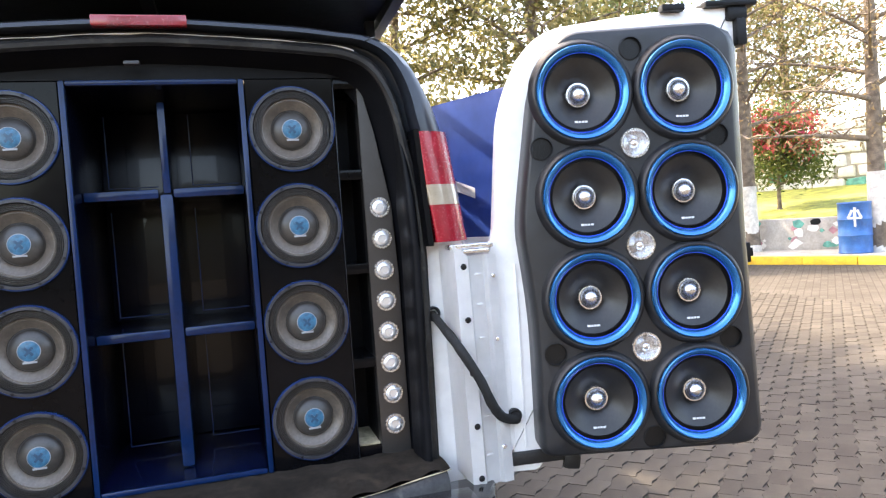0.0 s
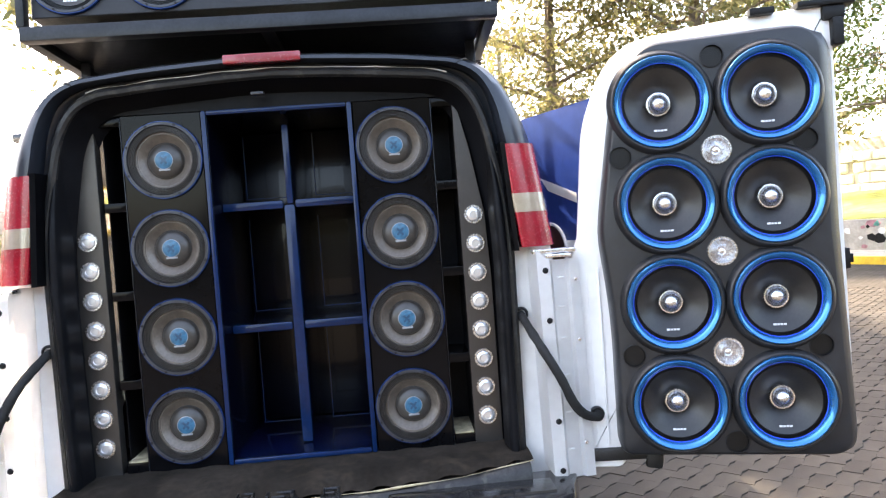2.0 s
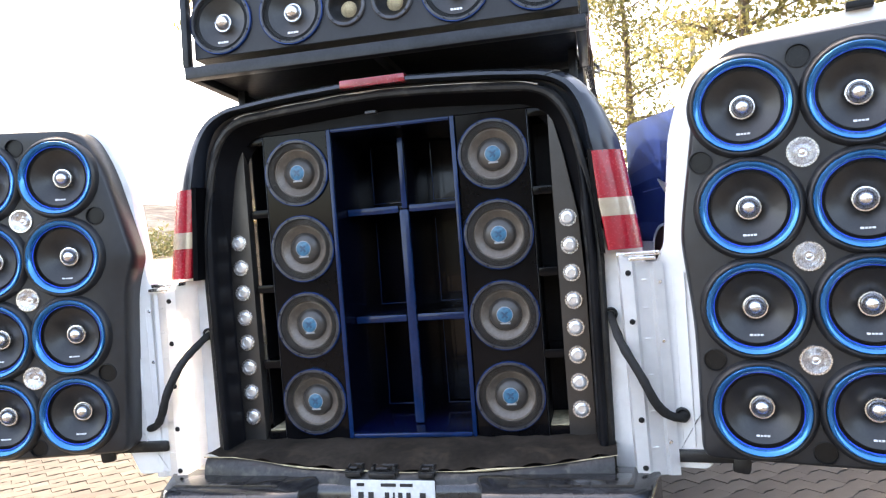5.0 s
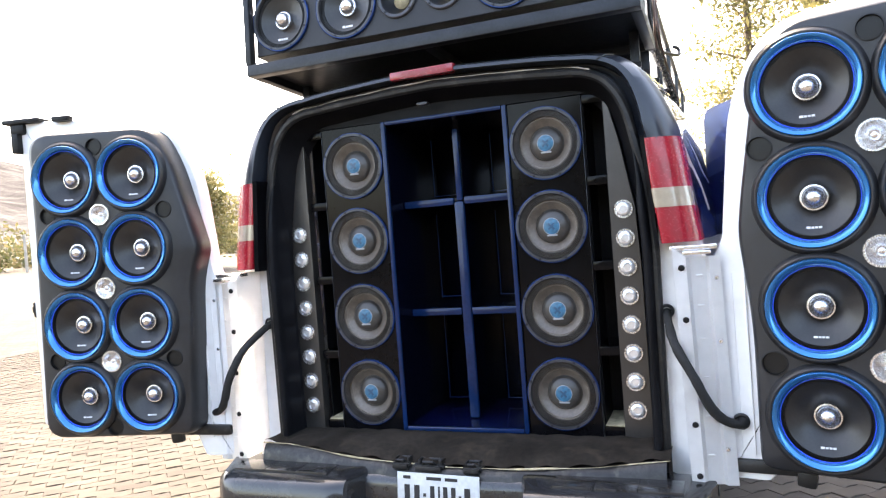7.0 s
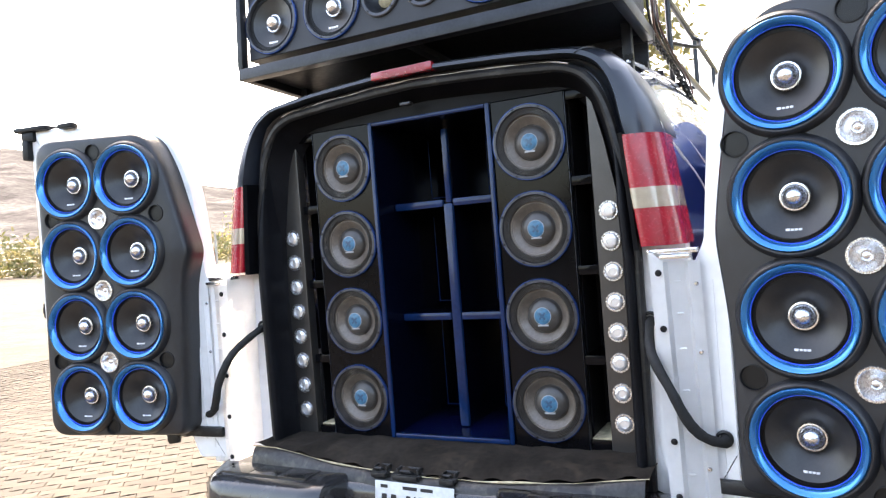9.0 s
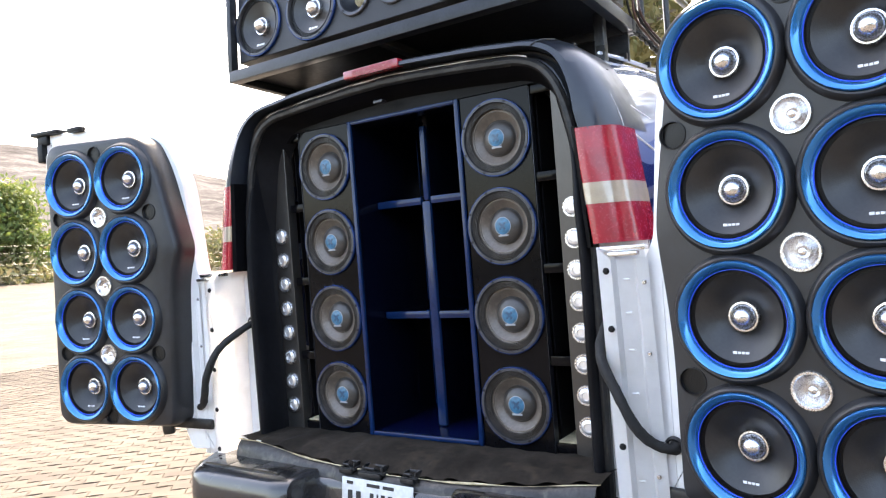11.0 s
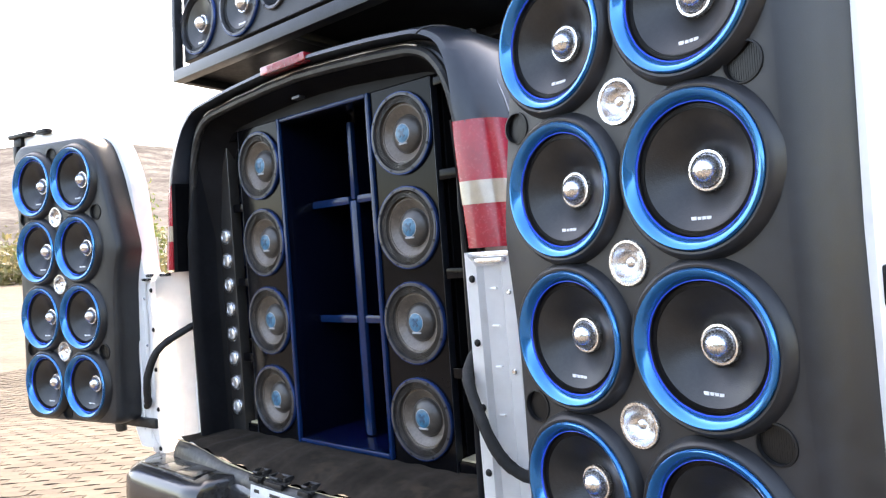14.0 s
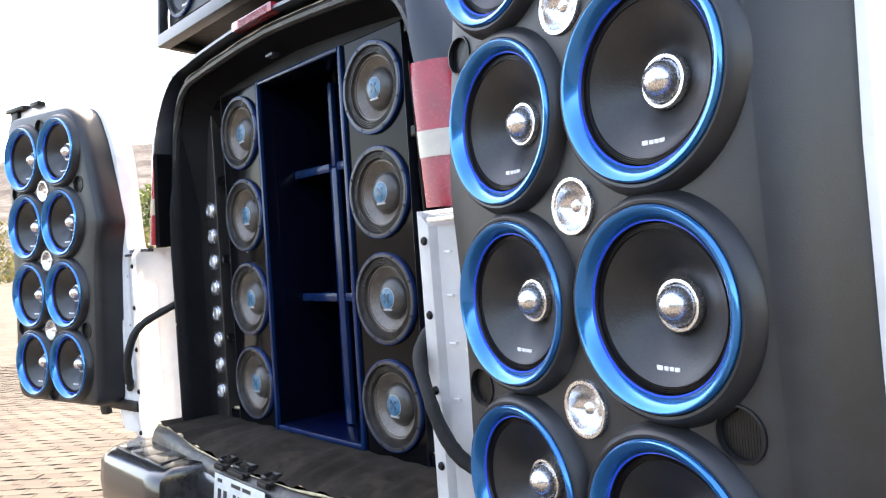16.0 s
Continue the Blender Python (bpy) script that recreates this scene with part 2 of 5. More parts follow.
def paver_mat(name, pattern):
    m = mat(name, (0.066, 0.0590, 0.0515), 0.8, 0, 0.16, 1.2, 0.5, 90, spec=0.06, stain=0.3, stain_color=(0.043, 0.038, 0.034))
    nt = m.node_tree
    p = nt.nodes["Principled BSDF"]
    src = p.inputs["Base Color"].links[0].from_socket
    mx = nt.nodes.new("ShaderNodeMix")
    mx.data_type, mx.blend_type = "RGBA", "MULTIPLY"
    mx.inputs["Factor"].default_value = 1.0
    nt.links.new(src, mx.inputs["A"])
    if pattern:
        br = nt.nodes.new("ShaderNodeTexBrick")
        tc = nt.nodes.new("ShaderNodeTexCoord")
        turn = nt.nodes.new("ShaderNodeMapping")
        turn.inputs["Rotation"].default_value = (0, 0, radians(-PAVER_TURN))
        nt.links.new(tc.outputs["Object"], turn.inputs["Vector"])
        nt.links.new(turn.outputs[0], br.inputs["Vector"])
        br.inputs["Color1"].default_value, br.inputs["Color2"].default_value = (1.05, 1.05, 1.05, 1), (0.82, 0.8, 0.78, 1)
        br.inputs["Mortar"].default_value = (0.6, 0.57, 0.54, 1)
        br.inputs["Scale"].default_value, br.inputs["Mortar Size"].default_value = 1.0, 0.006
        br.inputs["Brick Width"].default_value, br.inputs["Row Height"].default_value = 0.20, 0.10
        nt.links.new(br.outputs["Color"], mx.inputs["B"])
    else:
        oi, geo = nt.nodes.new("ShaderNodeObjectInfo"), nt.nodes.new("ShaderNodeNewGeometry")
        ad = nt.nodes.new("ShaderNodeMath")
        ad.operation = "ADD"
        nt.links.new(oi.outputs["Random"], ad.inputs[0])
        nt.links.new(geo.outputs["Random Per Island"], ad.inputs[1])
        fr = nt.nodes.new("ShaderNodeMath")
        fr.operation = "FRACT"
        nt.links.new(ad.outputs[0], fr.inputs[0])
        cr = nt.nodes.new("ShaderNodeMix")
        cr.data_type = "RGBA"
        cr.inputs["A"].default_value, cr.inputs["B"].default_value = (0.78, 0.76, 0.75, 1), (1.08, 1.06, 1.03, 1)
        nt.links.new(fr.outputs[0], cr.inputs["Factor"])
        nt.links.new(cr.outputs["Result"], mx.inputs["B"])
    nt.links.new(mx.outputs["Result"], p.inputs["Base Color"])
    return m


M_PAVER = paver_mat("concrete_paver", False)
M_PAVED = paver_mat("distant_paving", True)


# ---- mesh helpers ----
def part(name, bm, material, parent=None, label="", smooth=40):
    me = bpy.data.meshes.new(name)
    bmesh.ops.recalc_face_normals(bm, faces=bm.faces[:])
    if smooth:
        for f in bm.faces:
            f.smooth = True
        for e in bm.edges:
            if len(e.link_faces) == 2 and e.calc_face_angle(0) > radians(smooth):
                e.smooth = False
    bm.to_mesh(me)
    bm.free()
    me.materials.append(material)
    ob = new(name, me)
    ob.parent = parent
    if label:
        ob["label"] = label
    return ob


def thing(name, label, category, group="", at=(0, 0, 0), kind=""):
    ob = new(name)
    ob.empty_display_size = 0.1
    ob.location = at
    return tagged(ob, label, category, group, kind)


def lathe(profile, segs=40, bm=None):
    """Turn (radius, y) points about the y axis; the front looks to -y."""
    bm = bm or bmesh.new()
    rings = []
    for r, y in profile:
        if r < 1e-5:
            rings.append([bm.verts.new((0, y, 0))])
        else:
            rings.append([bm.verts.new((r * math.cos(2 * math.pi * i / segs), y, r * math.sin(2 * math.pi * i / segs))) for i in range(segs)])
    for a, b in zip(rings, rings[1:]):
        for i in range(segs):
            j = (i + 1) % segs
            if len(a) == 1:
                bm.faces.new((a[0], b[i], b[j]))
            elif len(b) == 1:
                bm.faces.new((a[i], b[0], a[j]))
            else:
                bm.faces.new((a[i], b[i], b[j], a[j]))
    return bm


def box(bm, x0, x1, y0, y1, z0, z1, bevel=0.0, m=None):
    """A bevelled block, added to bm."""
    vs = [bm.verts.new((x, y, z)) for x in (x0, x1) for y in (y0, y1) for z in (z0, z1)]
    fs = [bm.faces.new([vs[i] for i in q]) for q in ((0, 1, 3, 2), (4, 6, 7, 5), (0, 4, 5, 1), (2, 3, 7, 6), (0, 2, 6, 4), (1, 5, 7, 3))]
    if m is not None:
        bmesh.ops.transform(bm, matrix=m, verts=vs)
    if bevel:
        es = {e for f in fs for e in f.edges}
        bmesh.ops.bevel(bm, geom=list(es), offset=bevel, segments=2, affect="EDGES", profile=0.6)
    return bm


def sweep(path, radius, segs=8, bm=None, closed=False):
    """A tube along points; radius may be a list."""
    bm = bm or bmesh.new()
    pts = [Vector(p) for p in path]
    rings = []
    n = len(pts)
    up = Vector((0.13, 0.2, 0.97)).normalized()
    for i, p in enumerate(pts):
        a = pts[(i - 1) % n] if closed or i else p
        b = pts[(i + 1) % n] if closed or i < n - 1 else p
        d = (b - a).normalized()
        s = d.cross(up)
        if s.length < 0.05:
            s = d.cross(Vector((1, 0, 0)))
        s.normalize()
        t = s.cross(d)
        r = radius[i] if isinstance(radius, (list, tuple)) else radius
        rings.append([bm.verts.new(p + (s * math.cos(2 * math.pi * k / segs) + t * math.sin(2 * math.pi * k / segs)) * r) for k in range(segs)])
    for a, b in list(zip(rings, rings[1:])) + ([(rings[-1], rings[0])] if closed else []):
        for k in range(segs):
            bm.faces.new((a[k], b[k], b[(k + 1) % segs], a[(k + 1) % segs]))
    if not closed:
        bm.faces.new(rings[0])
        bm.faces.new(rings[-1][::-1])
    return bm


def spline(ctrl, n=8):
    """Catmull-Rom through control points."""
    c = [Vector(p) for p in ctrl]
    c = [c[0] * 2 - c[1]] + c + [c[-1] * 2 - c[-2]]
    out = []
    for i in range(1, len(c) - 2):
        for k in range(n):
            t = k / n
            out.append(0.5 * ((2 * c[i]) + (c[i + 1] - c[i - 1]) * t + (2 * c[i - 1] - 5 * c[i] + 4 * c[i + 1] - c[i + 2]) * t * t + (3 * c[i] - c[i - 1] - 3 * c[i + 1] + c[i + 2]) * t ** 3))
    return out + [c[-2]]


def inset(poly, d):
    """Offset a closed 2D outline (counter-clockwise) inwards by d."""
    n = len(poly)
    out = []
    for i in range(n):
        a, b, c = Vector(poly[i - 1]), Vector(poly[i]), Vector(poly[(i + 1) % n])
        e1, e2 = (b - a).normalized(), (c - b).normalized()
        n1, n2 = Vector((-e1.y, e1.x)), Vector((-e2.y, e2.x))
        nn = (n1 + n2).normalized()
        out.append(tuple(b + nn * (d / max(0.5, nn.dot(n1)))))
    return out


def rounded(corners, seg=6):
    """Closed outline from (x, z, radius) corners, counter-clockwise."""
    out = []
    n = len(corners)
    for i in range(n):
        a, b, c = Vector(corners[i - 1][:2]), Vector(corners[i][:2]), Vector(corners[(i + 1) % n][:2])
        r = corners[i][2]
        p, q = b + (a - b).normalized() * r, b + (c - b).normalized() * r
        if r < 1e-4:
            out.append(tuple(b))
            continue
        for k in range(seg + 1):
            t = k / seg
            out.append(tuple(p * (1 - t) ** 2 + b * 2 * t * (1 - t) + q * t * t))
    return out


def moulded(outline, layers, holes=(), hole_depth=0.07, bm=None):
    """A moulded panel: layers of (inset, y) from back to front, the front pierced by round holes (x, z, r) that go hole_depth deep."""
    bm = bm or bmesh.new()
    loops = []
    for d, y in layers:
        pts = inset(outline, d) if d else outline
        loops.append([bm.verts.new((p[0], y, p[1])) for p in pts])
    n = len(outline)
    for a, b in zip(loops, loops[1:]):
        for i in range(n):
            bm.faces.new((a[i], a[(i + 1) % n], b[(i + 1) % n], b[i]))
    bm.faces.new(loops[0])
    y = layers[-1][1]
    if not holes:
        bm.faces.new(loops[-1])
        return bm
    rims = [[bm.verts.new((hx + r * math.cos(2 * math.pi * k / 40), y, hz + r * math.sin(2 * math.pi * k / 40))) for k in range(40)] for hx, hz, r in holes]
    flat, edges = [], []
    for ring in [loops[-1]] + rims:
        k0, m = len(flat), len(ring)
        flat += ring
        edges += [(k0 + k, k0 + (k + 1) % m) for k in range(m)]
    tri = mathutils.geometry.delaunay_2d_cdt([Vector((v.co.x, v.co.z)) for v in flat], edges, [], 0, 1e-6)
    rim2 = [(v.co.x, v.co.z) for v in loops[-1]]

    def inside(px, pz):
        c = False
        for q in range(len(rim2)):
            (ax, az), (bx, bz) = rim2[q - 1], rim2[q]
            if (az > pz) != (bz > pz) and px < (bx - ax) * (pz - az) / (bz - az) + ax:
                c = not c
        return c

    corner = [flat[o[0]] if o else bm.verts.new((p.x, y, p.y)) for p, o in zip(tri[0], tri[3])]
    for f in tri[2]:
        cx, cz = sum(corner[k].co.x for k in f) / 3, sum(corner[k].co.z for k in f) / 3
        if inside(cx, cz) and all(math.hypot(cx - hx, cz - hz) > r for hx, hz, r in holes):
            bm.faces.new([corner[k] for k in f])
    for ring in rims:
        deep = [bm.verts.new((v.co.x, y + hole_depth, v.co.z)) for v in ring]
        for k in range(40):
            bm.faces.new((ring[k], ring[(k + 1) % 40], deep[(k + 1) % 40], deep[k]))
        bm.faces.new(deep)
    return bm


# ---- speakers (masters are used in place, the rest are copies) ----
def print_bars(bm, z, w, h, y, follow=None):
    """Small printed mark: a square and a run of short bars."""
    x = -w / 2
    for bw in (0.24, 0.05, 0.17, 0.05, 0.17, 0.05, 0.20):
        if bw > 0.1:
            yy = y if follow is None else follow(math.hypot(x + bw * w / 2, z)) + y
            box(bm, x, x + bw * w, yy - 0.0006, yy + 0.001, z - h / 2, z + h / 2 * (1 if bw < 0.22 else 1.25))
        x += bw * w
    return bm


def door_speaker():
    """Bezel on a padded collar that stands proud of the panel, with a cone that steepens to the middle."""
    s = thing("midrange_speaker", "black cone speaker with blue metal bezel and chrome bullet dome", "speaker", "speakers on the rear doors")
    f = 0.019
    part("padded_collar", lathe([(0.1765, 0.004), (0.1748, -0.001), (0.1725, -0.0062), (0.1698, -0.0118), (0.1668, -0.0172), (0.1635, -0.0218), (0.1595, -0.0248), (0.1550, -0.0242), (0.1528, -0.019)], 64), M_VINYL, s, "black padded collar round the bezel")
    part("bezel", lathe([(r, y - f) for r, y in ((0.1538, 0.0), (0.1528, -0.0085), (0.1495, -0.0122), (0.1450, -0.0116), (0.1385, -0.0062), (0.1330, 0.0010), (0.1298, 0.0080))], 64), M_BLUE, s, "bright blue metallic bezel ring")
    part("light_strip", lathe([(r, y - f) for r, y in ((0.1302, 0.0075), (0.1288, 0.0070), (0.1280, 0.0105), (0.1292, 0.0125))], 56), M_LED, s, "thin blue glowing strip")
    part("basket_wall", lathe([(r, y - f) for r, y in ((0.1304, 0.011), (0.1290, 0.013), (0.1278, 0.019), (0.1262, 0.0215))], 56), M_SURR, s, "black basket wall")
    prof = [(0.1264, 0.0225 - f)]
    for k in range(13):
        prof.append((0.1257 - k * 0.00078, 0.0180 - f + (0.0026 if k % 4 in (0, 3) else -0.0016)))
    part("surround", lathe(prof + [(0.1156, 0.0215 - f)], 56), M_SURR, s, "ribbed black surround")
    cone = lambda r: 0.0195 - f + (0.116 - r) * 0.46 + 2.8 * (0.116 - r) ** 2
    part("cone", lathe([(0.1162, 0.0188 - f)] + [(r, cone(r)) for r in (0.114, 0.104, 0.092, 0.080, 0.068, 0.052, 0.037)], 56), M_CONE, s, "smooth black cone")
    part("dome_collar", lathe([(r, y - f) for r, y in ((0.0412, 0.076), (0.0412, 0.059), (0.0398, 0.0560), (0.0355, 0.0555), (0.0338, 0.058), (0.0330, 0.066))], 40), M_SATIN, s, "bright aluminium collar")
    part("dome", lathe([(r, y - f) for r, y in ((0.0330, 0.066), (0.0327, 0.060), (0.0312, 0.052), (0.0282, 0.0445), (0.0238, 0.038), (0.0180, 0.0325), (0.0115, 0.0285), (0.0055, 0.0265), (0.0, 0.026))], 40), M_CHROME, s, "chrome bullet dome")
    bm = bmesh.new()
    print_bars(bm, -0.092, 0.046, 0.0062, -0.0012, cone)
    part("printed_mark", bm, M_PRINT, s, "small white printed mark", 0)
    return s


def woofer():
    s = thing("woofer", "dusty grey-black woofer with blue rim and round blue badge", "speaker", "woofers in the cargo baffle")
    part("rim", lathe([(0.1440, 0.0), (0.1440, -0.008), (0.1415, -0.0115), (0.1385, -0.0115)], 56), M_BLUEEDGE, s, "blue painted rim")
    bm = lathe([(0.1388, -0.0112), (0.1370, -0.0135), (0.1285, -0.0135), (0.1265, -0.010), (0.126, 0.002)], 56)
    part("frame", bm, M_WFRAME, s)
    for k in range(8):
        a = math.pi / 8 + k * math.pi / 4
        b = bmesh.new()
        lathe([(0.0, -0.0145), (0.0050, -0.0145), (0.0058, -0.0125), (0.0058, 0.0)], 10, b)
        bmesh.ops.translate(b, verts=b.verts[:], vec=(0.1345 * math.cos(a), 0, 0.1345 * math.sin(a)))
        part("bolt", b, M_DARK, s, "dark fixing bolt")
    prof = [(0.1262, 0.000)]
    for k in range(16):
        prof.append((0.1245 - k * 0.0013, -0.0030 + (0.0075 if k % 4 in (0, 3) else -0.0028)))
    part("surround", lathe(prof + [(0.1035, 0.002)], 56), M_WSURR, s, "dusty ribbed surround")
    prof = [(0.104, 0.0015), (0.1030, 0.0078), (0.1005, 0.0085), (0.0995, 0.0062), (0.0965, 0.0062), (0.0955, 0.0095)]
    for k in range(14):
        prof.append((0.0935 - k * 0.0023, 0.0105 + k * 0.0019 - (0.0007 if k % 2 else 0.0)))
    part("cone", lathe(prof + [(0.0600, 0.040)], 56), M_WCONE, s, "dusty brown-grey paper cone")
    part("dust_cap", lathe([(0.0685, 0.0345), (0.0680, 0.0300), (0.0665, 0.0292)] + [(0.0655 * math.cos(a), 0.0295 - 0.030 * math.sin(a)) for a in [k * math.pi / 16 for k in range(8)]] + [(0, -0.0005)], 44), M_DUSTCAP, s, "domed dark dust cap")
    cap = lambda r: 0.0295 - 0.030 * math.sqrt(max(0, 1 - (r / 0.0655) ** 2))
    ring = lathe([(r, cap(r) - 0.0012) for r in (0.0335, 0.0325, 0.0315)], 32)
    part("badge_ring", ring, M_PALE, s, "pale badge outline", 0)
    part("badge", lathe([(r, cap(r) - 0.0009) for r in (0.0315, 0.022, 0.011)] + [(0, cap(0) - 0.0009)], 32), M_BADGE, s, "round blue badge with darker figure")
    fig = bmesh.new()
    box(fig, -0.017, 0.017, cap(0) - 0.0018, cap(0) + 0.004, -0.004, 0.004, m=pose(0, 0, 0, 0, 48, 0))
    box(fig, -0.017, 0.017, cap(0) - 0.0015, cap(0) + 0.004, -0.004, 0.004, m=pose(0, 0, 0, 0, -48, 0))
    part("badge_figure", fig, M_BADGEDARK, s, "darker blue figure", 0)
    bar = bmesh.new()
    box(bar, -0.020, 0.020, cap(0.034) - 0.0022, cap(0.034) + 0.003, -0.038, -0.032)
    part("badge_bar", bar, M_PALE, s, "pale lettering bar", 0)
    return s


def horn_tweeter():
    s = thing("horn_tweeter", "polished aluminium horn tweeter set between the door speakers", "tweeter", "horn tweeters on the rear doors")
    part("flange", lathe([(0.0495, 0.006), (0.0495, -0.004), (0.048, -0.006), (0.0425, -0.006), (0.040, -0.003)], 40), M_CHROME, s)
    part("horn", lathe([(0.0402, -0.0035), (0.037, 0.006), (0.030, 0.015), (0.022, 0.021), (0.016, 0.024)], 40), M_SATIN, s, "flared aluminium horn")
    part("plug", lathe([(0.0165, 0.026), (0.0160, 0.014), (0.0135, 0.006), (0.008, 0.001), (0, -0.001)], 28), M_CHROME, s, "rounded centre plug")
    return s


def strip_tweeter():
    s = thing("bullet_tweeter", "small silver tweeter with clear domed cap in the black strip", "tweeter", "tweeters in the side strips")
    part("flange", lathe([(0.0355, 0.004), (0.0355, -0.004), (0.034, -0.006), (0.029, -0.006), (0.027, -0.002)], 32), M_CHROME, s)
    part("cap", lathe([(0.0272, -0.001), (0.026, -0.007), (0.022, -0.0100), (0.0145, -0.0112), (0.013, -0.0095), (0.0, -0.0098)], 32), M_CLEAR, s, "clear domed cap")
    return s


def roof_speaker():
    s = thing("roof_speaker", "black roof speaker with thin blue rim and chrome bullet", "speaker", "speakers in the roof box")
    part("rim", lathe([(0.140, 0.0), (0.140, -0.008), (0.1375, -0.011), (0.1345, -0.011)], 56), M_BLUEEDGE, s, "thin dark blue rim")
    part("frame", lathe([(0.1348, -0.0108), (0.133, -0.013), (0.125, -0.013), (0.123, -0.008), (0.122, 0.004)], 56), M_WFRAME, s)
    for k in range(8):
        a = math.pi / 8 + k * math.pi / 4
        b = lathe([(0.0, -0.0142), (0.0042, -0.0142), (0.0048, -0.0118), (0.0048, 0.0)], 10)
        bmesh.ops.translate(b, verts=b.verts[:], vec=(0.130 * math.cos(a), 0, 0.130 * math.sin(a)))
        part("bolt", b, M_DARK, s)
    prof = [(0.1225, 0.004)] + [(0.1205 - k * 0.0014, 0.0005 + (0.0022 if k % 4 in (0, 3) else -0.0014)) for k in range(12)]
    part("surround", lathe(prof + [(0.1035, 0.005)], 56), M_SURR, s, "ribbed black surround")
    cone = lambda r: 0.0045 + (0.104 - r) * 0.36
    part("cone", lathe([(0.104, 0.0042)] + [(r, cone(r)) for r in (0.10, 0.08, 0.06, 0.037)], 56), M_CONE, s)
    part("dome_collar", lathe([(0.0385, 0.030), (0.0385, 0.016), (0.037, 0.0135), (0.033, 0.0135), (0.031, 0.02)], 40), M_SATIN, s)
    part("dome", lathe([(0.0312 * math.cos(a), 0.016 - 0.034 * math.sin(a)) for a in [k * math.pi / 20 for k in range(10)]] + [(0.0, -0.018)], 40), M_CHROME, s, "chrome bullet dome")
    bm = bmesh.new()
    print_bars(bm, -0.084, 0.05, 0.008, -0.0012, cone)
    part("printed_mark", bm, M_PRINT, s, "small white printed mark", 0)
    return s


def roof_horn():
    s = thing("compression_horn", "round black horn driver with pale throat in the roof box", "horn speaker", "horn drivers in the roof box")
    part("flange", lathe([(0.085, 0.0), (0.085, -0.008), (0.081, -0.011), (0.070, -0.009), (0.067, 0.0)], 44), M_WFRAME, s)
    part("horn", lathe([(0.0672, -0.002), (0.060, 0.016), (0.045, 0.034), (0.033, 0.045)], 44), M_STEEL, s, "flared dark horn")
    part("throat", lathe([(0.034, 0.044), (0.026, 0.036), (0.012, 0.031), (0, 0.030)], 28), M_FOAMEDGE, s, "pale throat plug")
    for k in range(4):
        a = math.pi / 4 + k * math.pi / 2
        b = lathe([(0.0, -0.0125), (0.004, -0.0125), (0.005, -0.009), (0.005, 0.0)], 10)
        bmesh.ops.translate(b, verts=b.verts[:], vec=(0.0765 * math.cos(a), 0, 0.0765 * math.sin(a)))
        part("bolt", b, M_DARK, s)
    return s


def spread(master, poses):
    """The master takes the first pose, copies take the rest."""
    for m in poses[1:]:
        copy_thing(master, m)
    master.matrix_basis = poses[0]


# ---- the van ----
HALF = [(0.955, 0.42), (0.975, 0.60), (0.985, 0.90), (0.985, 1.15), (0.972, 1.31), (0.940, 1.55), (0.922, 1.68), (0.878, 1.812), (0.808, 1.934), (0.712, 2.003), (0.56, 2.028), (0.41, 2.044), (0.117, 2.061), (0.0, 2.064)]
SEAL = [(0.805, 0.49), (0.808, 0.75), (0.810, 0.98), (0.812, 1.18), (0.812, 1.31), (0.800, 1.50), (0.772, 1.66), (0.736, 1.812), (0.679, 1.905), (0.60, 1.946), (0.50, 1.958), (0.40, 1.967), (0.188, 1.981), (0.0, 1.988)]


def arch(half, n=6):
    """A full smooth arch, from right foot over the top to the left foot, as (x, z)."""
    s = [(v.x, v.y) for v in spline([(x, z, 0) for x, z in half], n)]
    return s + [(-x, z) for x, z in s[-2::-1]]


OUT, OPEN = arch(HALF), arch(SEAL)
NP = len(OUT)
van = thing("van", "white and blue wrapped van with open rear doors, parked on paving", "van")


def loft(rows, keep, bm=None, cap=False):
    """rows of (s, y, push): the curve between body edge (s=0) and door opening (s=1) at y, pushed outwards; keep picks the steps along the arch."""
    bm = bm or bmesh.new()
    grid = []
    for s, y, push in rows:
        line = []
        for i in keep:
            (ax, az), (bx, bz) = OUT[i], OPEN[i]
            g = max(0.0, min(1.0, (1.96 - az) / 0.22)) if cap else 0.0
            w = s + 0.22 * g * math.sin(math.pi * s)
            x, z = ax + (bx - ax) * w, az + (bz - az) * w
            line.append(bm.verts.new((x * (1 + push), y - (0.030 * g if 0.1 < s < 0.51 else 0.0), z + push * max(0, z - 1.2) * 0.8)))
        grid.append(line)
    for a, b in zip(grid, grid[1:]):
        for i in range(len(a) - 1):
            bm.faces.new((a[i], a[i + 1], b[i + 1], b[i]))
    return bm


def flare(y):
    """How far the body swells outwards ahead of the rear corner."""
    pts = ((-0.06, 0.0), (0.17, 0.002), (0.40, 0.024), (0.75, 0.050), (1.2, 0.066), (2.6, 0.080), (4.2, 0.060))
    for (ya, fa), (yb, fb) in zip(pts, pts[1:]):
        if y <= yb:
            return fa + (fb - fa) * (y - ya) / (yb - ya)
    return 0.06


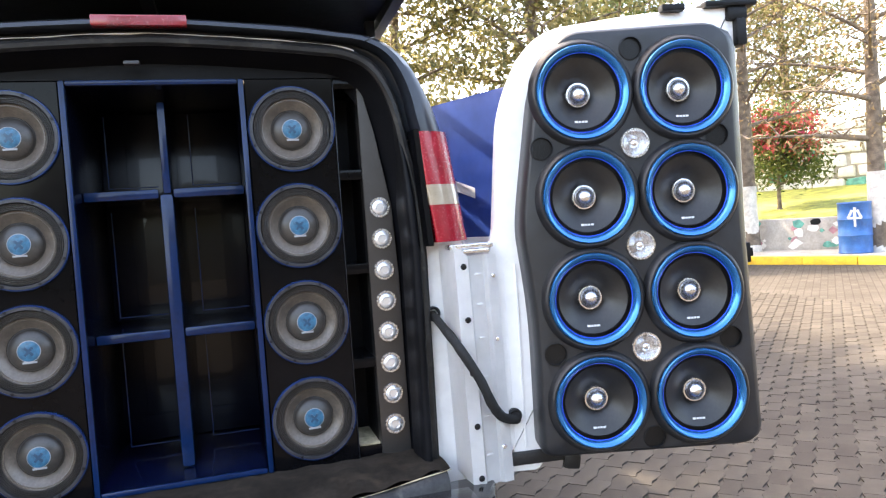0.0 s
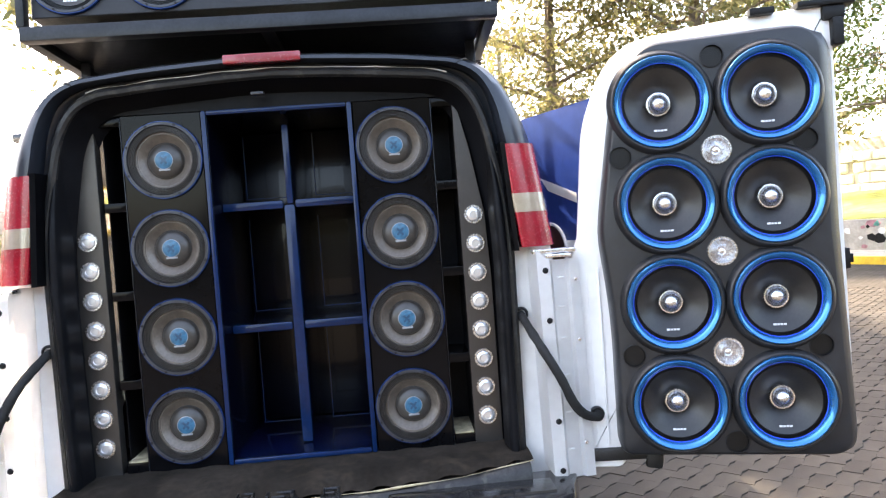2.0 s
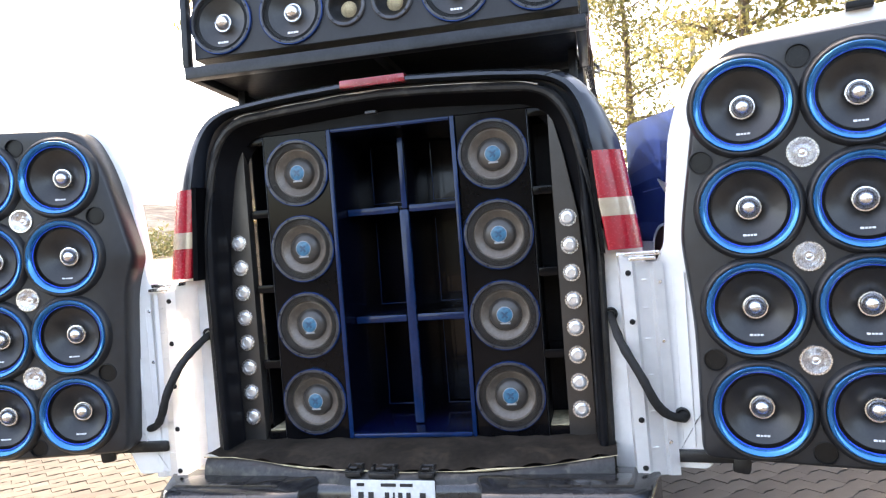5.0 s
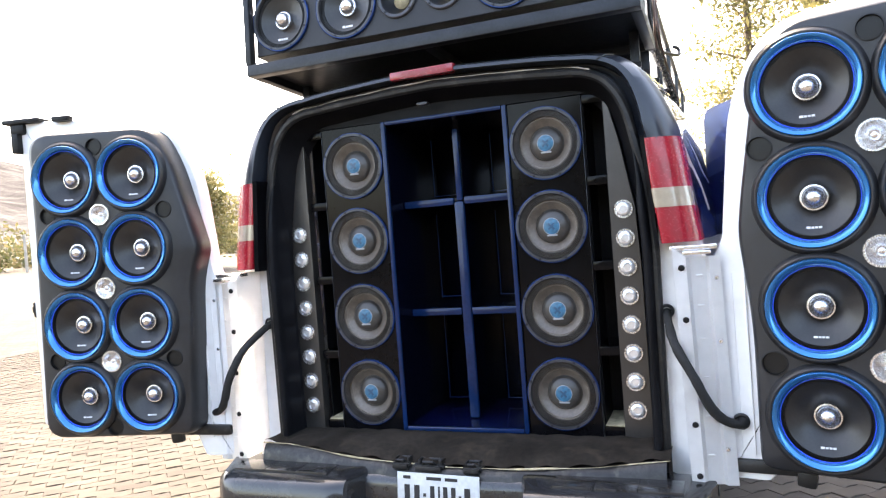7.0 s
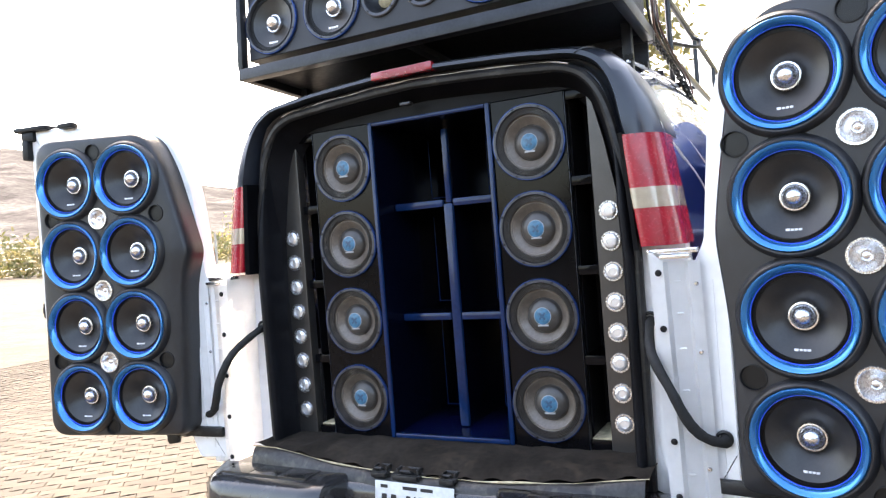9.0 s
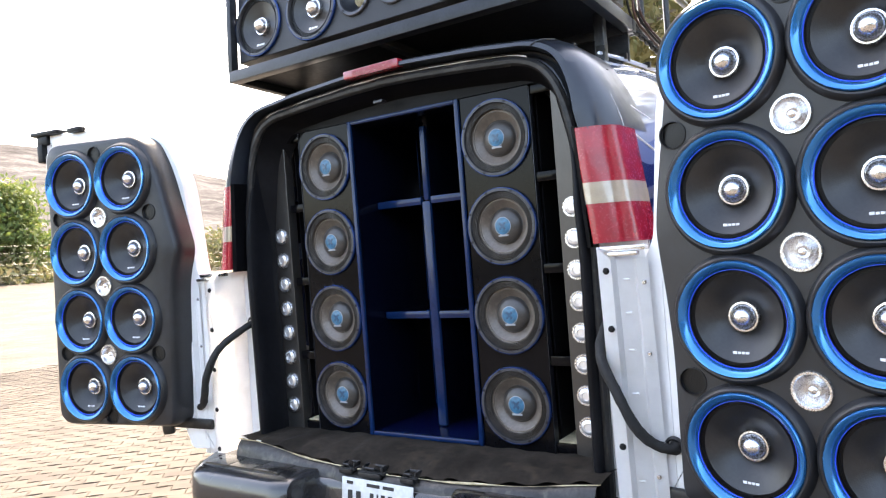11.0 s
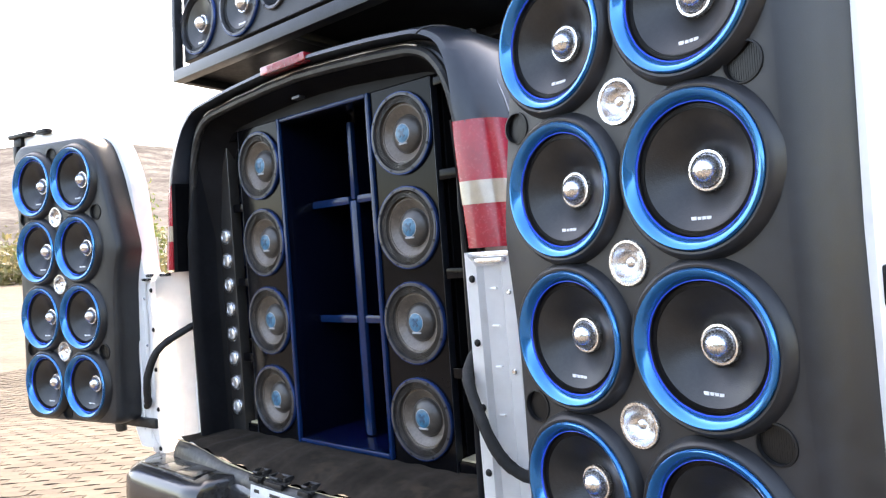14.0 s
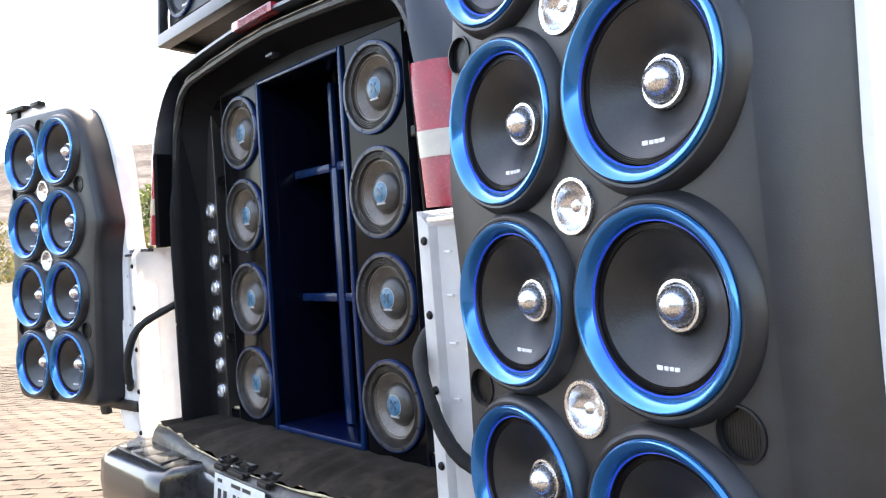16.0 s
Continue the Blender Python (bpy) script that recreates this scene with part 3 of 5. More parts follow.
part("body_shell", loft([(0, -0.06, 0)] + [(0, y, flare(y)) for y in (0.17, 0.40, 0.75, 1.2, 2.6, 4.2)] + [(0.06, 4.9, -0.02), (0.3, 5.25, -0.10)], range(NP)), M_WRAP, van, "glossy silver and blue wrapped body side")
top = [i for i in range(NP) if OUT[i][1] > 1.66]
part("rear_cap", loft([(0, 0.17, 0.003), (0, -0.02, 0.005), (0.03, -0.075, 0.004), (0.14, -0.125, 0), (0.30, -0.152, 0), (0.46, -0.155, 0), (0.50, -0.140, 0), (0.53, -0.095, 0), (0.72, -0.080, 0), (0.80, -0.098, 0), (1.0, -0.105, 0)], top, None, True), M_BLACKPAINT, van, "satin black roof edge and corner pillars")
for keep in ([i for i in range(NP) if OUT[i][1] <= 1.69 and OUT[i][0] > 0], [i for i in range(NP) if OUT[i][1] <= 1.69 and OUT[i][0] < 0]):
    part("rear_pillar", loft([(0, -0.05, 0.001), (0.06, -0.085, 0), (0.25, -0.100, 0), (0.55, -0.105, 0), (0.8, -0.090, 0), (1.0, -0.095, 0)], keep), M_WHITE, van, "white painted door pillar with scuffs")
part("roof_gutter", loft([(0.555, -0.099, 0), (0.60, -0.104, 0), (0.66, -0.100, 0)], [i for i in range(NP) if OPEN[i][1] > 1.90]), M_RUBBER, van, "dusty gutter lip with clips")
part("door_seal", sweep([(x, -0.112, z) for i, (x, z) in enumerate(OPEN)], 0.0165, 8), M_RUBBER, van, "scuffed black rubber door seal")
bm = bmesh.new()
grid = []
for k, y in enumerate((-0.10, -0.05, 0.0, 0.04)):
    grid.append([bm.verts.new((x * (1 - 0.028 * k), y, (z if z < 1.0 else z - 0.022 * k * min(1, (z - 1.0)))) ) for x, z in OPEN])
for a, b in zip(grid, grid[1:]):
    for i in range(NP - 1):
        bm.faces.new((a[i], a[i + 1], b[i + 1], b[i]))
part("opening_liner", bm, M_LINER, van, "black moulded liner inside the opening")
for keep in ([p for p in OPEN if p[0] > 0 and p[1] < 1.76], [p for p in OPEN if p[0] < 0 and p[1] < 1.76]):
    bm = bmesh.new()
    grid = []
    for f, y in ((0.995, -0.108), (0.985, -0.140), (0.974, -0.150), (0.958, -0.150), (0.948, -0.140), (0.945, -0.10), (0.935, -0.03)):
        grid.append([bm.verts.new((x * (1 - (1 - f) * min(1.0, (1.80 - z) / 0.35)), -0.10 + (y + 0.10) * min(1.0, (1.80 - z) / 0.35), z)) for x, z in keep])
    for a, b in zip(grid, grid[1:]):
        for i in range(len(keep) - 1):
            bm.faces.new((a[i], a[i + 1], b[i + 1], b[i]))
    part("pillar_trim", bm, M_LINER, van, "black moulded trim lip on the door pillar", 60)
bm = bmesh.new()
box(bm, -0.80, 0.80, 0.62, 0.64, 0.50, 2.0)
part("bulkhead", bm, M_LINER, van, "black board behind the baffles")
bm = bmesh.new()
box(bm, -0.90, 0.90, 0.02, 5.0, 0.42, 0.50)
part("underbody", bm, M_DARK, van)
for sx in (-1, 1):
    for (px, pz, r) in ((0.30, 1.955, 0.022), (0.10, 1.966, 0.018)):
        bm = bmesh.new()
        box(bm, sx * px - 0.03, sx * px + 0.03, -0.118, -0.09, pz + 0.018, pz + 0.034, 0.003)
        part("gutter_clip", bm, M_SILL, van, "worn metal clips")


def side_x(z):
    """Half width of the body at height z."""
    for (xa, za), (xb, zb) in zip(HALF, HALF[1:]):
        if za <= z <= zb:
            return xa + (xb - xa) * (z - za) / (zb - za)
    return HALF[0][0]


for line, r in (([(0.02, 1.785), (0.26, 1.735), (0.43, 1.665), (0.66, 1.585), (0.90, 1.548)], 0.003), ([(0.02, 1.665), (0.26, 1.600), (0.42, 1.525), (0.56, 1.42)], 0.0035)):
    pts = spline([(side_x(z - flare(y) * 0.3) * (1 + flare(y)) + 0.0005, y, z) for y, z in line], 5)
    part("wrap_line", sweep(pts, r, 6), M_WHITE, van, "white swept line in the wrap")
for sx in (-1, 1):
    rail = part("drip_rail", sweep([(sx * 0.764, 0.20, 1.998), (sx * 0.785, 0.40, 2.006), (sx * 0.818, 0.75, 2.010), (sx * 0.836, 1.2, 2.012), (sx * 0.85, 2.6, 2.014), (sx * 0.84, 4.1, 2.010)], [0.006, 0.008, 0.009, 0.009, 0.009, 0.009], 8), M_GREYWRAP, van, "pale metal drip rail along the roof edge")
    for y, rx in ((0.22, 0.766), (0.40, 0.785), (0.62, 0.806), (0.95, 0.826)):
        b = bmesh.new()
        box(b, sx * rx - 0.017, sx * rx + 0.017, y - 0.010, y + 0.010, 2.004, 2.027, 0.003)
        part("rail_clip", b, M_DARK, rail, "dark rail clip")
    for bx, bz, r in ((0.802, 1.648, 0.011), (0.829, 1.405, 0.013)):
        b = lathe([(0.0, -0.010), (r * 0.7, -0.010), (r, -0.005), (r * 1.15, 0.004)], 14)
        bmesh.ops.translate(b, verts=b.verts[:], vec=(sx * bx, -0.112, bz))
        part("lamp_screw", b, M_DARK, van, "dark lamp fixing screw on the pillar")
lip = [p for p in OPEN if p[1] > 1.935]
part("header_lip", sweep([(x, -0.120 + 0.003 * noise.noise((x * 6, 0, 1)), z + 0.019 + 0.003 * noise.noise((x * 9, 3, 0))) for x, z in lip], [max(0.0006, 0.0016 + 0.003 * noise.noise((x * 7, 8, 0))) for x, z in lip], 5), M_CONC, van, "pale worn lip above the door seal")

CAP = ((0, 0.17), (0, -0.02), (0.03, -0.075), (0.14, -0.125), (0.30, -0.152), (0.46, -0.155), (0.50, -0.140))
for sx in (-1, 1):
    i = min((q for q in range(NP) if sx * OUT[q][0] > 0), key=lambda q: abs(abs(OUT[q][0]) - 0.715))
    seam = []
    for w, y in CAP:
        x, z = OUT[i][0] + (OPEN[i][0] - OUT[i][0]) * w, OUT[i][1] + (OPEN[i][1] - OUT[i][1]) * w
        seam.append((x * 1.004, y - 0.0008, z + 0.002))
    part("cap_seam", sweep(seam, 0.0026, 5), M_RUBBER, van, "dark joint in the roof edge trim")
bm = bmesh.new()
box(bm, -0.075, -0.030, -0.075, -0.045, 1.925, 1.936, 0.002)
part("header_striker", bm, M_WFRAME, van, "small bare metal striker under the header")
bm = bmesh.new()
box(bm, -1.135, -1.035, 0.36, 0.42, 1.875, 1.915, 0.012)
box(bm, -1.10, -1.03, 0.37, 0.41, 1.835, 1.885, 0.010)
part("side_bracket", bm, M_BUMPER, van, "small black bracket on the body side")


def tail_lamp(sx):
    """A tall wrap-round lamp; red, clear band, red."""
    def slab(z0, z1, name, material, parent, grow=0.0):
        bm = bmesh.new()
        grid = []
        for k in range(7):
            z = z0 + (z1 - z0) * k / 6
            f = (z - 1.311) / (1.678 - 1.311)
            xi, xo = 0.843 + (0.799 - 0.843) * f, 0.975 + (0.925 - 0.975) * f
            yi, yo = -0.203 + 0.012 * f, -0.135 + 0.006 * f
            prof = [(xi, -0.10), (xi - grow, yi + 0.010), (xi + 0.002, yi + 0.003 - grow), (xi + 0.008, yi - grow), (xi + 0.035, yi + 0.005 - grow), (xi + 0.065, yi + 0.014 - grow), (xi + 0.090, yi + 0.028 - grow), (xo - 0.013, yo - 0.012 - grow), (xo - 0.002, yo + 0.012), (xo + grow, yo + 0.045), (xo + 0.003, 0.03)]
            line = [bm.verts.new((sx * x, y, z)) for x, y in prof]
            grid.append(line)
        for a, b in zip(grid, grid[1:]):
            for i in range(len(a) - 1):
                bm.faces.new((a[i], a[i + 1], b[i + 1], b[i]))
        bm.faces.new(grid[0])
        bm.faces.new(grid[-1])
        return part(name, bm, material, parent, "", 70)
    lamp = slab(1.311, 1.678, "tail_lamp", M_RED, van)
    lamp["label"] = "tall red tail lamp with clear middle band"
    slab(1.435, 1.502, "reversing_lens", M_AMBER, lamp, 0.0018)["label"] = "ribbed clear reversing lens"
    bm = bmesh.new()
    prof = [(0.801, -0.085), (0.794, -0.11), (0.797, -0.184), (0.812, -0.193)]
    a = [bm.verts.new((sx * (x + 0.022), y, 1.30)) for x, y in prof]
    b = [bm.verts.new((sx * (x - 0.004), y, 1.685)) for x, y in prof]
    for i in range(3):
        bm.faces.new((a[i], a[i + 1], b[i + 1], b[i]))
    bmesh.ops.solidify(bm, geom=bm.faces[:], thickness=0.004)
    part("lamp_housing", bm, M_LINER, lamp, "black lamp housing")


tail_lamp(1)
tail_lamp(-1)
bm = bmesh.new()
box(bm, -0.136, 0.132, -0.160, -0.12, 2.016, 2.048, 0.006, m=pose(0, 0, 0.004, 0, -0.3, 0))
brake = part("brake_lamp", bm, M_REDBR, van, "red high brake lamp in the roof edge")
for k in range(9):
    bm = bmesh.new()
    box(bm, -0.10, 0.095, -0.1615, -0.158, 2.0205 + k * 0.003, 2.0217 + k * 0.003)
    part("lens_rib", bm, M_RED, brake, "", 0)

# floor, sill, bumper
def lip_z(x):
    """Height of the sagging carpet edge."""
    return min(0.580, 0.523 + 0.066 * ((x - 0.10) / 0.85) ** 2)


bm = bmesh.new()
nx, ny = 150, 14
grid = []
for j in range(ny + 1):
    line = []
    for i in range(nx + 1):
        x = -0.825 + 1.65 * i / nx
        edge = -0.235 - 0.035 * math.cos(x * 1.9) + 0.012 * noise.noise((x * 5, 0, 2))
        y = 0.02 + (edge - 0.02) * j / ny
        wave = 0.0055 * math.sin(x * 52 + 3 * y + 2.5 * noise.noise((x * 3, y * 2, 7))) * (0.35 + 0.65 * j / ny) + 0.008 * noise.noise((x * 5, y * 8, 1))
        line.append(bm.verts.new((x, y, 0.578 + wave + (lip_z(x) - 0.572) * (j / ny) ** 3)))
    grid.append(line)
for a, b in zip(grid, grid[1:]):
    for i in range(nx):
        bm.faces.new((a[i], a[i + 1], b[i + 1], b[i]))
floor_edge = [v.co.copy() for v in grid[-1]]
carpet = part("carpet", bm, M_CARPET, van, "dusty black ribbed cargo carpet", 80)
part("carpet_edge", sweep([Vector((p.x, p.y - 0.004, lip_z(p.x) + 0.005 * noise.noise((p.x * 4, 0, 5)))) for p in floor_edge], [max(0.0008, 0.0020 + 0.0075 * noise.noise((p.x * 4.3, 2, 0))) for p in floor_edge], 6), M_FOAMEDGE, van, "torn beige carpet edge")
bm = bmesh.new()
grid = []
for k, (dy, dz) in enumerate(((0.004, -0.004), (-0.012, -0.012), (-0.026, -0.03), (-0.032, -0.062), (-0.036, -0.085))):
    grid.append([bm.verts.new((p.x * 0.985, p.y + dy + 0.004 * noise.noise((p.x * 14, k, 0)), lip_z(p.x) + dz + 0.008 * noise.noise((p.x * 7, k * 0.3, 3)))) for p in floor_edge])
for a, b in zip(grid, grid[1:]):
    for i in range(nx):
        bm.faces.new((a[i], a[i + 1], b[i + 1], b[i]))
part("sill", bm, M_SILL, van, "worn grey rear sill", 60)


def bumper_piece(x0, x1, yb, z0, z1, taper0=0.0, taper1=0.0):
    bm = bmesh.new()
    steps = 14
    prof_n = 10
    grid = []
    for i in range(steps + 1):
        t = i / steps
        x = x0 + (x1 - x0) * t
        k = 1.0
        if taper0:
            k = min(k, math.sqrt(max(0.0, 1 - max(0, 1 - (t * abs(x1 - x0)) / taper0) ** 2.4)))
        if taper1:
            k = min(k, math.sqrt(max(0.0, 1 - max(0, 1 - ((1 - t) * abs(x1 - x0)) / taper1) ** 2.4)))
        yy = -0.20 + (yb + 0.20) * (0.25 + 0.75 * k)
        line = []
        for a in range(prof_n + 1):
            u = a / prof_n * math.pi
            cy, cz = math.sin(u) ** 0.5, math.copysign(abs(math.cos(u)) ** 0.4, math.cos(u))
            line.append(bm.verts.new((x, -0.20 + (yy + 0.20) * cy, (z0 + z1) / 2 + (z1 - z0) / 2 * cz)))
        grid.append(line)
    for a, b in zip(grid, grid[1:]):
        for i in range(prof_n):
            bm.faces.new((a[i], a[i + 1], b[i + 1], b[i]))
    bm.faces.new(grid[0])
    bm.faces.new(grid[-1])
    return bm


bumper = part("bumper", bumper_piece(-0.97, -0.30, -0.455, 0.28, 0.515, 0.12, 0.10), M_BUMPER, van, "scuffed black plastic step bumper", 50)
part("bumper_end", bumper_piece(0.30, 0.97, -0.455, 0.28, 0.515, 0.10, 0.12), M_BUMPER, bumper, "", 50)
part("bumper_middle", bumper_piece(-0.34, 0.34, -0.315, 0.27, 0.50), M_BUMPER, bumper, "", 50)
for sx in (-1, 1):
    for k in range(3):
        bm = bmesh.new()
        xa = sx * (0.44 + 0.145 * k)
        box(bm, min(xa, xa + sx * 0.141), max(xa, xa + sx * 0.141), -0.385, -0.27, 0.506, 0.5160, 0.0025)
        part("step_pad", bm, M_BUMPER, bumper, "grooved black step pad")
plate = bmesh.new()
box(plate, -0.165, 0.165, -0.003, 0.0, 0, 0.155, 0.002)
plate = part("licence_plate", plate, M_PLATE, van, "white licence plate with black characters shown as bars")
plate.matrix_basis = pose(-0.012, -0.322, 0.352, -6, 1.0, 0)
for x, w in ((-0.135, 0.030), (-0.095, 0.030), (-0.058, 0.016), (-0.030, 0.024), (0.002, 0.010), (0.022, 0.024), (0.054, 0.024), (0.084, 0.014), (0.106, 0.032)):
    bm = bmesh.new()
    h = 0.035 if w > 0.02 or w < 0.012 else 0.006
    box(bm, x, x + w * 0.72, -0.0045, -0.002, 0.075 - h, 0.075 + h)
    part("plate_bar", bm, M_PLATEINK, plate, "", 0)
for x, w in ((-0.14, 0.03), (-0.045, 0.06), (0.03, 0.05)):
    bm = bmesh.new()
    box(bm, x, x + w, -0.0045, -0.002, 0.131, 0.143)
    part("plate_bar", bm, M_PLATEINK, plate, "", 0)
for x, w in ((-0.205, 0.075), (-0.115, 0.125), (0.085, 0.070)):
    z = lip_z(x + w / 2)
    bm = bmesh.new()
    box(bm, x, x + w, -0.288, -0.225, z - 0.006, z + 0.006, 0.004)
    box(bm, x + w * 0.08, x + w * 0.92, -0.300, -0.286, z - 0.014, z + 0.004, 0.004)
    for q in (0.12, 0.80):
        box(bm, x + w * q, x + w * (q + 0.10), -0.278, -0.238, z + 0.004, z + 0.022, 0.004)
    sweep([(x + w * 0.14, -0.243, z + 0.016), (x + w * 0.86, -0.243, z + 0.016)], 0.0055, 7, bm)
    sweep([(x + w * 0.30, -0.274, z + 0.006), (x + w * 0.34, -0.288, z + 0.018), (x + w * 0.66, -0.288, z + 0.018), (x + w * 0.70, -0.274, z + 0.006)], 0.005, 7, bm)
    part("latch_striker", bm, M_RUBBER, van, "greasy black door latch striker")
for x in (-0.98, 0.70):
    for y in (1.0, 4.3):
        bm = lathe([(0.20, -0.01), (0.35, 0.0), (0.37, 0.05), (0.37, 0.20), (0.35, 0.25), (0.20, 0.25)], 36)
        bmesh.ops.transform(bm, matrix=pose(x if x > 0 else x + 0.02, y, 0.37, 0, 0, 90) @ pose(0, -0.25, 0), verts=bm.verts[:])
        w = part("wheel", bm, M_TYRE, van, "black road tyre")
        bm = lathe([(0.0, 0.03), (0.1, 0.03), (0.16, 0.05), (0.205, 0.02)], 28)
        bmesh.ops.transform(bm, matrix=pose(x if x > 0 else x + 0.02, y, 0.37, 0, 0, 90) @ pose(0, -0.25, 0), verts=bm.verts[:])
        part("rim", bm, M_STEELRIM, w)


# ---- rear doors: local u along the door from the hinge, y to the van, front plane of the pod at y=0 ----
def door_frame(sx, ox, oy, turn, k):
    """Local frame of one door; sx mirrors the outlines, k shrinks the pod."""
    return pose(sx * ox, oy, 0, 0, 0, -sx * turn)


DOORS = ((1, door_frame(1, 0.915, -0.319, 12.16, 1), 0.965), (-1, door_frame(-1, 0.885, -0.345, 12.0, 1), 0.93))
DOOR_ROWS = {1: (1.753, 1.425, 1.099, 0.767), -1: (1.752, 1.440, 1.128, 0.818)}
DOOR_COLS = {1: (0.385, 0.717), -1: (0.368, 0.669)}


POD = {1: [(0.189, 0.590, 0.05), (0.930, 0.573, 0.08), (0.900, 1.30, 0.0), (0.892, 1.968, 0.11), (0.318, 1.955, 0.085), (0.236, 1.80, 0.085), (0.176, 1.43, 0.045), (0.164, 1.33, 0.045), (0.192, 1.05, 0.12)],
       -1: [(0.180, 0.640, 0.05), (0.872, 0.640, 0.09), (0.843, 1.50, 0.0), (0.838, 1.965, 0.10), (0.265, 1.945, 0.08), (0.188, 1.79, 0.08), (0.094, 1.42, 0.035), (0.138, 1.28, 0.07), (0.158, 0.95, 0.10)]}


def mirrored(pts, sx):
    return pts if sx > 0 else [(-p[0], *p[1:]) for p in pts[::-1]]


speaker, horn = door_speaker(), horn_tweeter()
sp_poses, horn_poses = [], []
for sx, fr, k in DOORS:
    rows, cols = DOOR_ROWS[sx], DOOR_COLS[sx]
    zt, zb = rows[0], rows[3]
    u1 = cols[1] + 0.168 * k
    outline = mirrored(POD[sx], sx)
    outline = rounded(outline, 7)
    holes = [(sx * u, z, 0.1385 * k) for u in cols for z in rows]
    mid = sx * ((cols[0] + cols[1]) / 2 - (0.001 if sx > 0 else -0.008))
    hz = [(rows[i] + rows[i + 1]) / 2 - 0.003 for i in range(3)]
    holes += [(mid, z, 0.041 * k) for z in hz]
    vents = [(mid + sx * 0.004, zt + 0.138 * k), (sx * (cols[0] - 0.142 * k), hz[0]), (sx * (cols[1] + 0.110 * k), hz[0] + 0.012), (sx * (cols[0] - 0.137 * k), hz[2]), (sx * (cols[1] + 0.122 * k), hz[2] + 0.01), (mid + sx * 0.012, zb - 0.138 * k)]
    holes += [(x, z, 0.036 * k) for x, z in vents]
    shell = moulded(outline, [(0.0, 0.119), (0.0, 0.10), (0.0, 0.08), (0.0, 0.06), (0.0, 0.045), (0.002, 0.030), (0.006, 0.016), (0.011, 0.006), (0.015, 0.002), (0.018, 0.0)], holes, 0.105)
    for v in shell.verts:
        f = (v.co.z - POD[sx][1][1]) / (POD[sx][3][1] - POD[sx][1][1])
        if sx * v.co.x > POD[sx][1][0] + (POD[sx][3][0] - POD[sx][1][0]) * f - 0.024:
            v.co.x += sx * (0.034 + 0.028 * f) * max(0, v.co.y / 0.118) ** 0.8
    pod = part("speaker_pod", shell, M_VINYL, None, "", 55)
    pod.matrix_basis = fr
    tagged(pod, "padded black leatherette speaker panel mounted on the open rear door", "speaker panel", "door speaker panels")
    for x, z in vents:
        b = lathe([(0.040 * k, 0.001), (0.0395 * k, -0.003), (0.036 * k, -0.0035), (0.0345 * k, 0.004)], 28)
        bmesh.ops.translate(b, verts=b.verts[:], vec=(x, 0, z))
        part("vent_ring", b, M_GASKET, pod)
        b = bmesh.new()
        lathe([(0.036 * k, 0.008), (0, 0.0075)], 24, b)
        for q in range(-7, 8):
            h = math.sqrt(max(0, (0.033 * k) ** 2 - (q * 0.0045 * k) ** 2))
            box(b, q * 0.0045 * k - 0.0009, q * 0.0045 * k + 0.0009, 0.0072, 0.008, -h, h)
        bmesh.ops.translate(b, verts=b.verts[:], vec=(x, 0, z))
        part("vent_grille", b, M_SURR, pod, "ribbed black vent insert", 0)
    sp_poses += [fr @ pose(sx * u, -0.001, z) @ Matrix.Scale(k, 4) for u in cols for z in rows]
    horn_poses += [fr @ pose(mid, -0.001, z) @ Matrix.Scale(k, 4) for z in hz]
    # the door itself
    zd = POD[sx][1][1] + 0.03
    out = mirrored([(0.06, 0.515, 0.02), (0.20, 0.515, 0.02), (0.26, zd, 0.03), (0.972, zd, 0.03), (0.966, 2.044, 0.02), (0.60, 2.024, 0.05), (0.255, 1.985, 0.13), (0.138, 1.74, 0.10), (0.096, 1.32, 0.02), (0.06, 1.25, 0.02)], sx)
    out = rounded(out, 6)
    door = part("rear_door", moulded(out, [(0.0, 0.205), (0.0, 0.135), (0.006, 0.121), (0.02, 0.119)]), M_WHITE, van, "open white rear door, inner face covered by speakers", 35)
    door.matrix_basis = fr
    b = bmesh.new()
    for z0, z1, u0, u1b, d in ((0.60, 1.22, 0.155, 0.162, 0.113), (0.56, 1.2, 0.118, 0.121, 0.1165)):
        box(b, min(sx * u0, sx * u1b), max(sx * u0, sx * u1b), d, 0.121, z0, z1, 0.002)
    part("door_rib", b, M_WHITE, door)
    b = bmesh.new()
    box(b, min(sx * 0.85, sx * 1.03), max(sx * 0.85, sx * 1.03), 0.09, 0.19, 2.030, 2.052, 0.008)
    box(b, min(sx * 0.93, sx * 1.0), max(sx * 0.93, sx * 1.0), 0.10, 0.16, 1.985, 2.032, 0.010)
    box(b, min(sx * 0.955, sx * 0.99), max(sx * 0.955, sx * 0.99), 0.09, 0.15, 1.90, 1.99, 0.008)
    part("door_bracket", b, M_DARK, door, "black corner latch bracket")
    b = bmesh.new()
    box(b, min(sx * 0.70, sx * 0.78), max(sx * 0.70, sx * 0.78), 0.085, 0.125, 2.022, 2.045, 0.006)
    part("door_latch", b, M_DARK, door, "black top latch")
    b = bmesh.new()
    box(b, min(sx * 0.952, sx * 0.985), max(sx * 0.952, sx * 0.985), 0.13, 0.185, 1.165, 1.235, 0.006)
    box(b, min(sx * 0.96, sx * 0.998), max(sx * 0.96, sx * 0.998), 0.14, 0.17, 1.185, 1.215, 0.004)
    part("door_latch", b, M_DARK, door, "black side latch")
    b = bmesh.new()
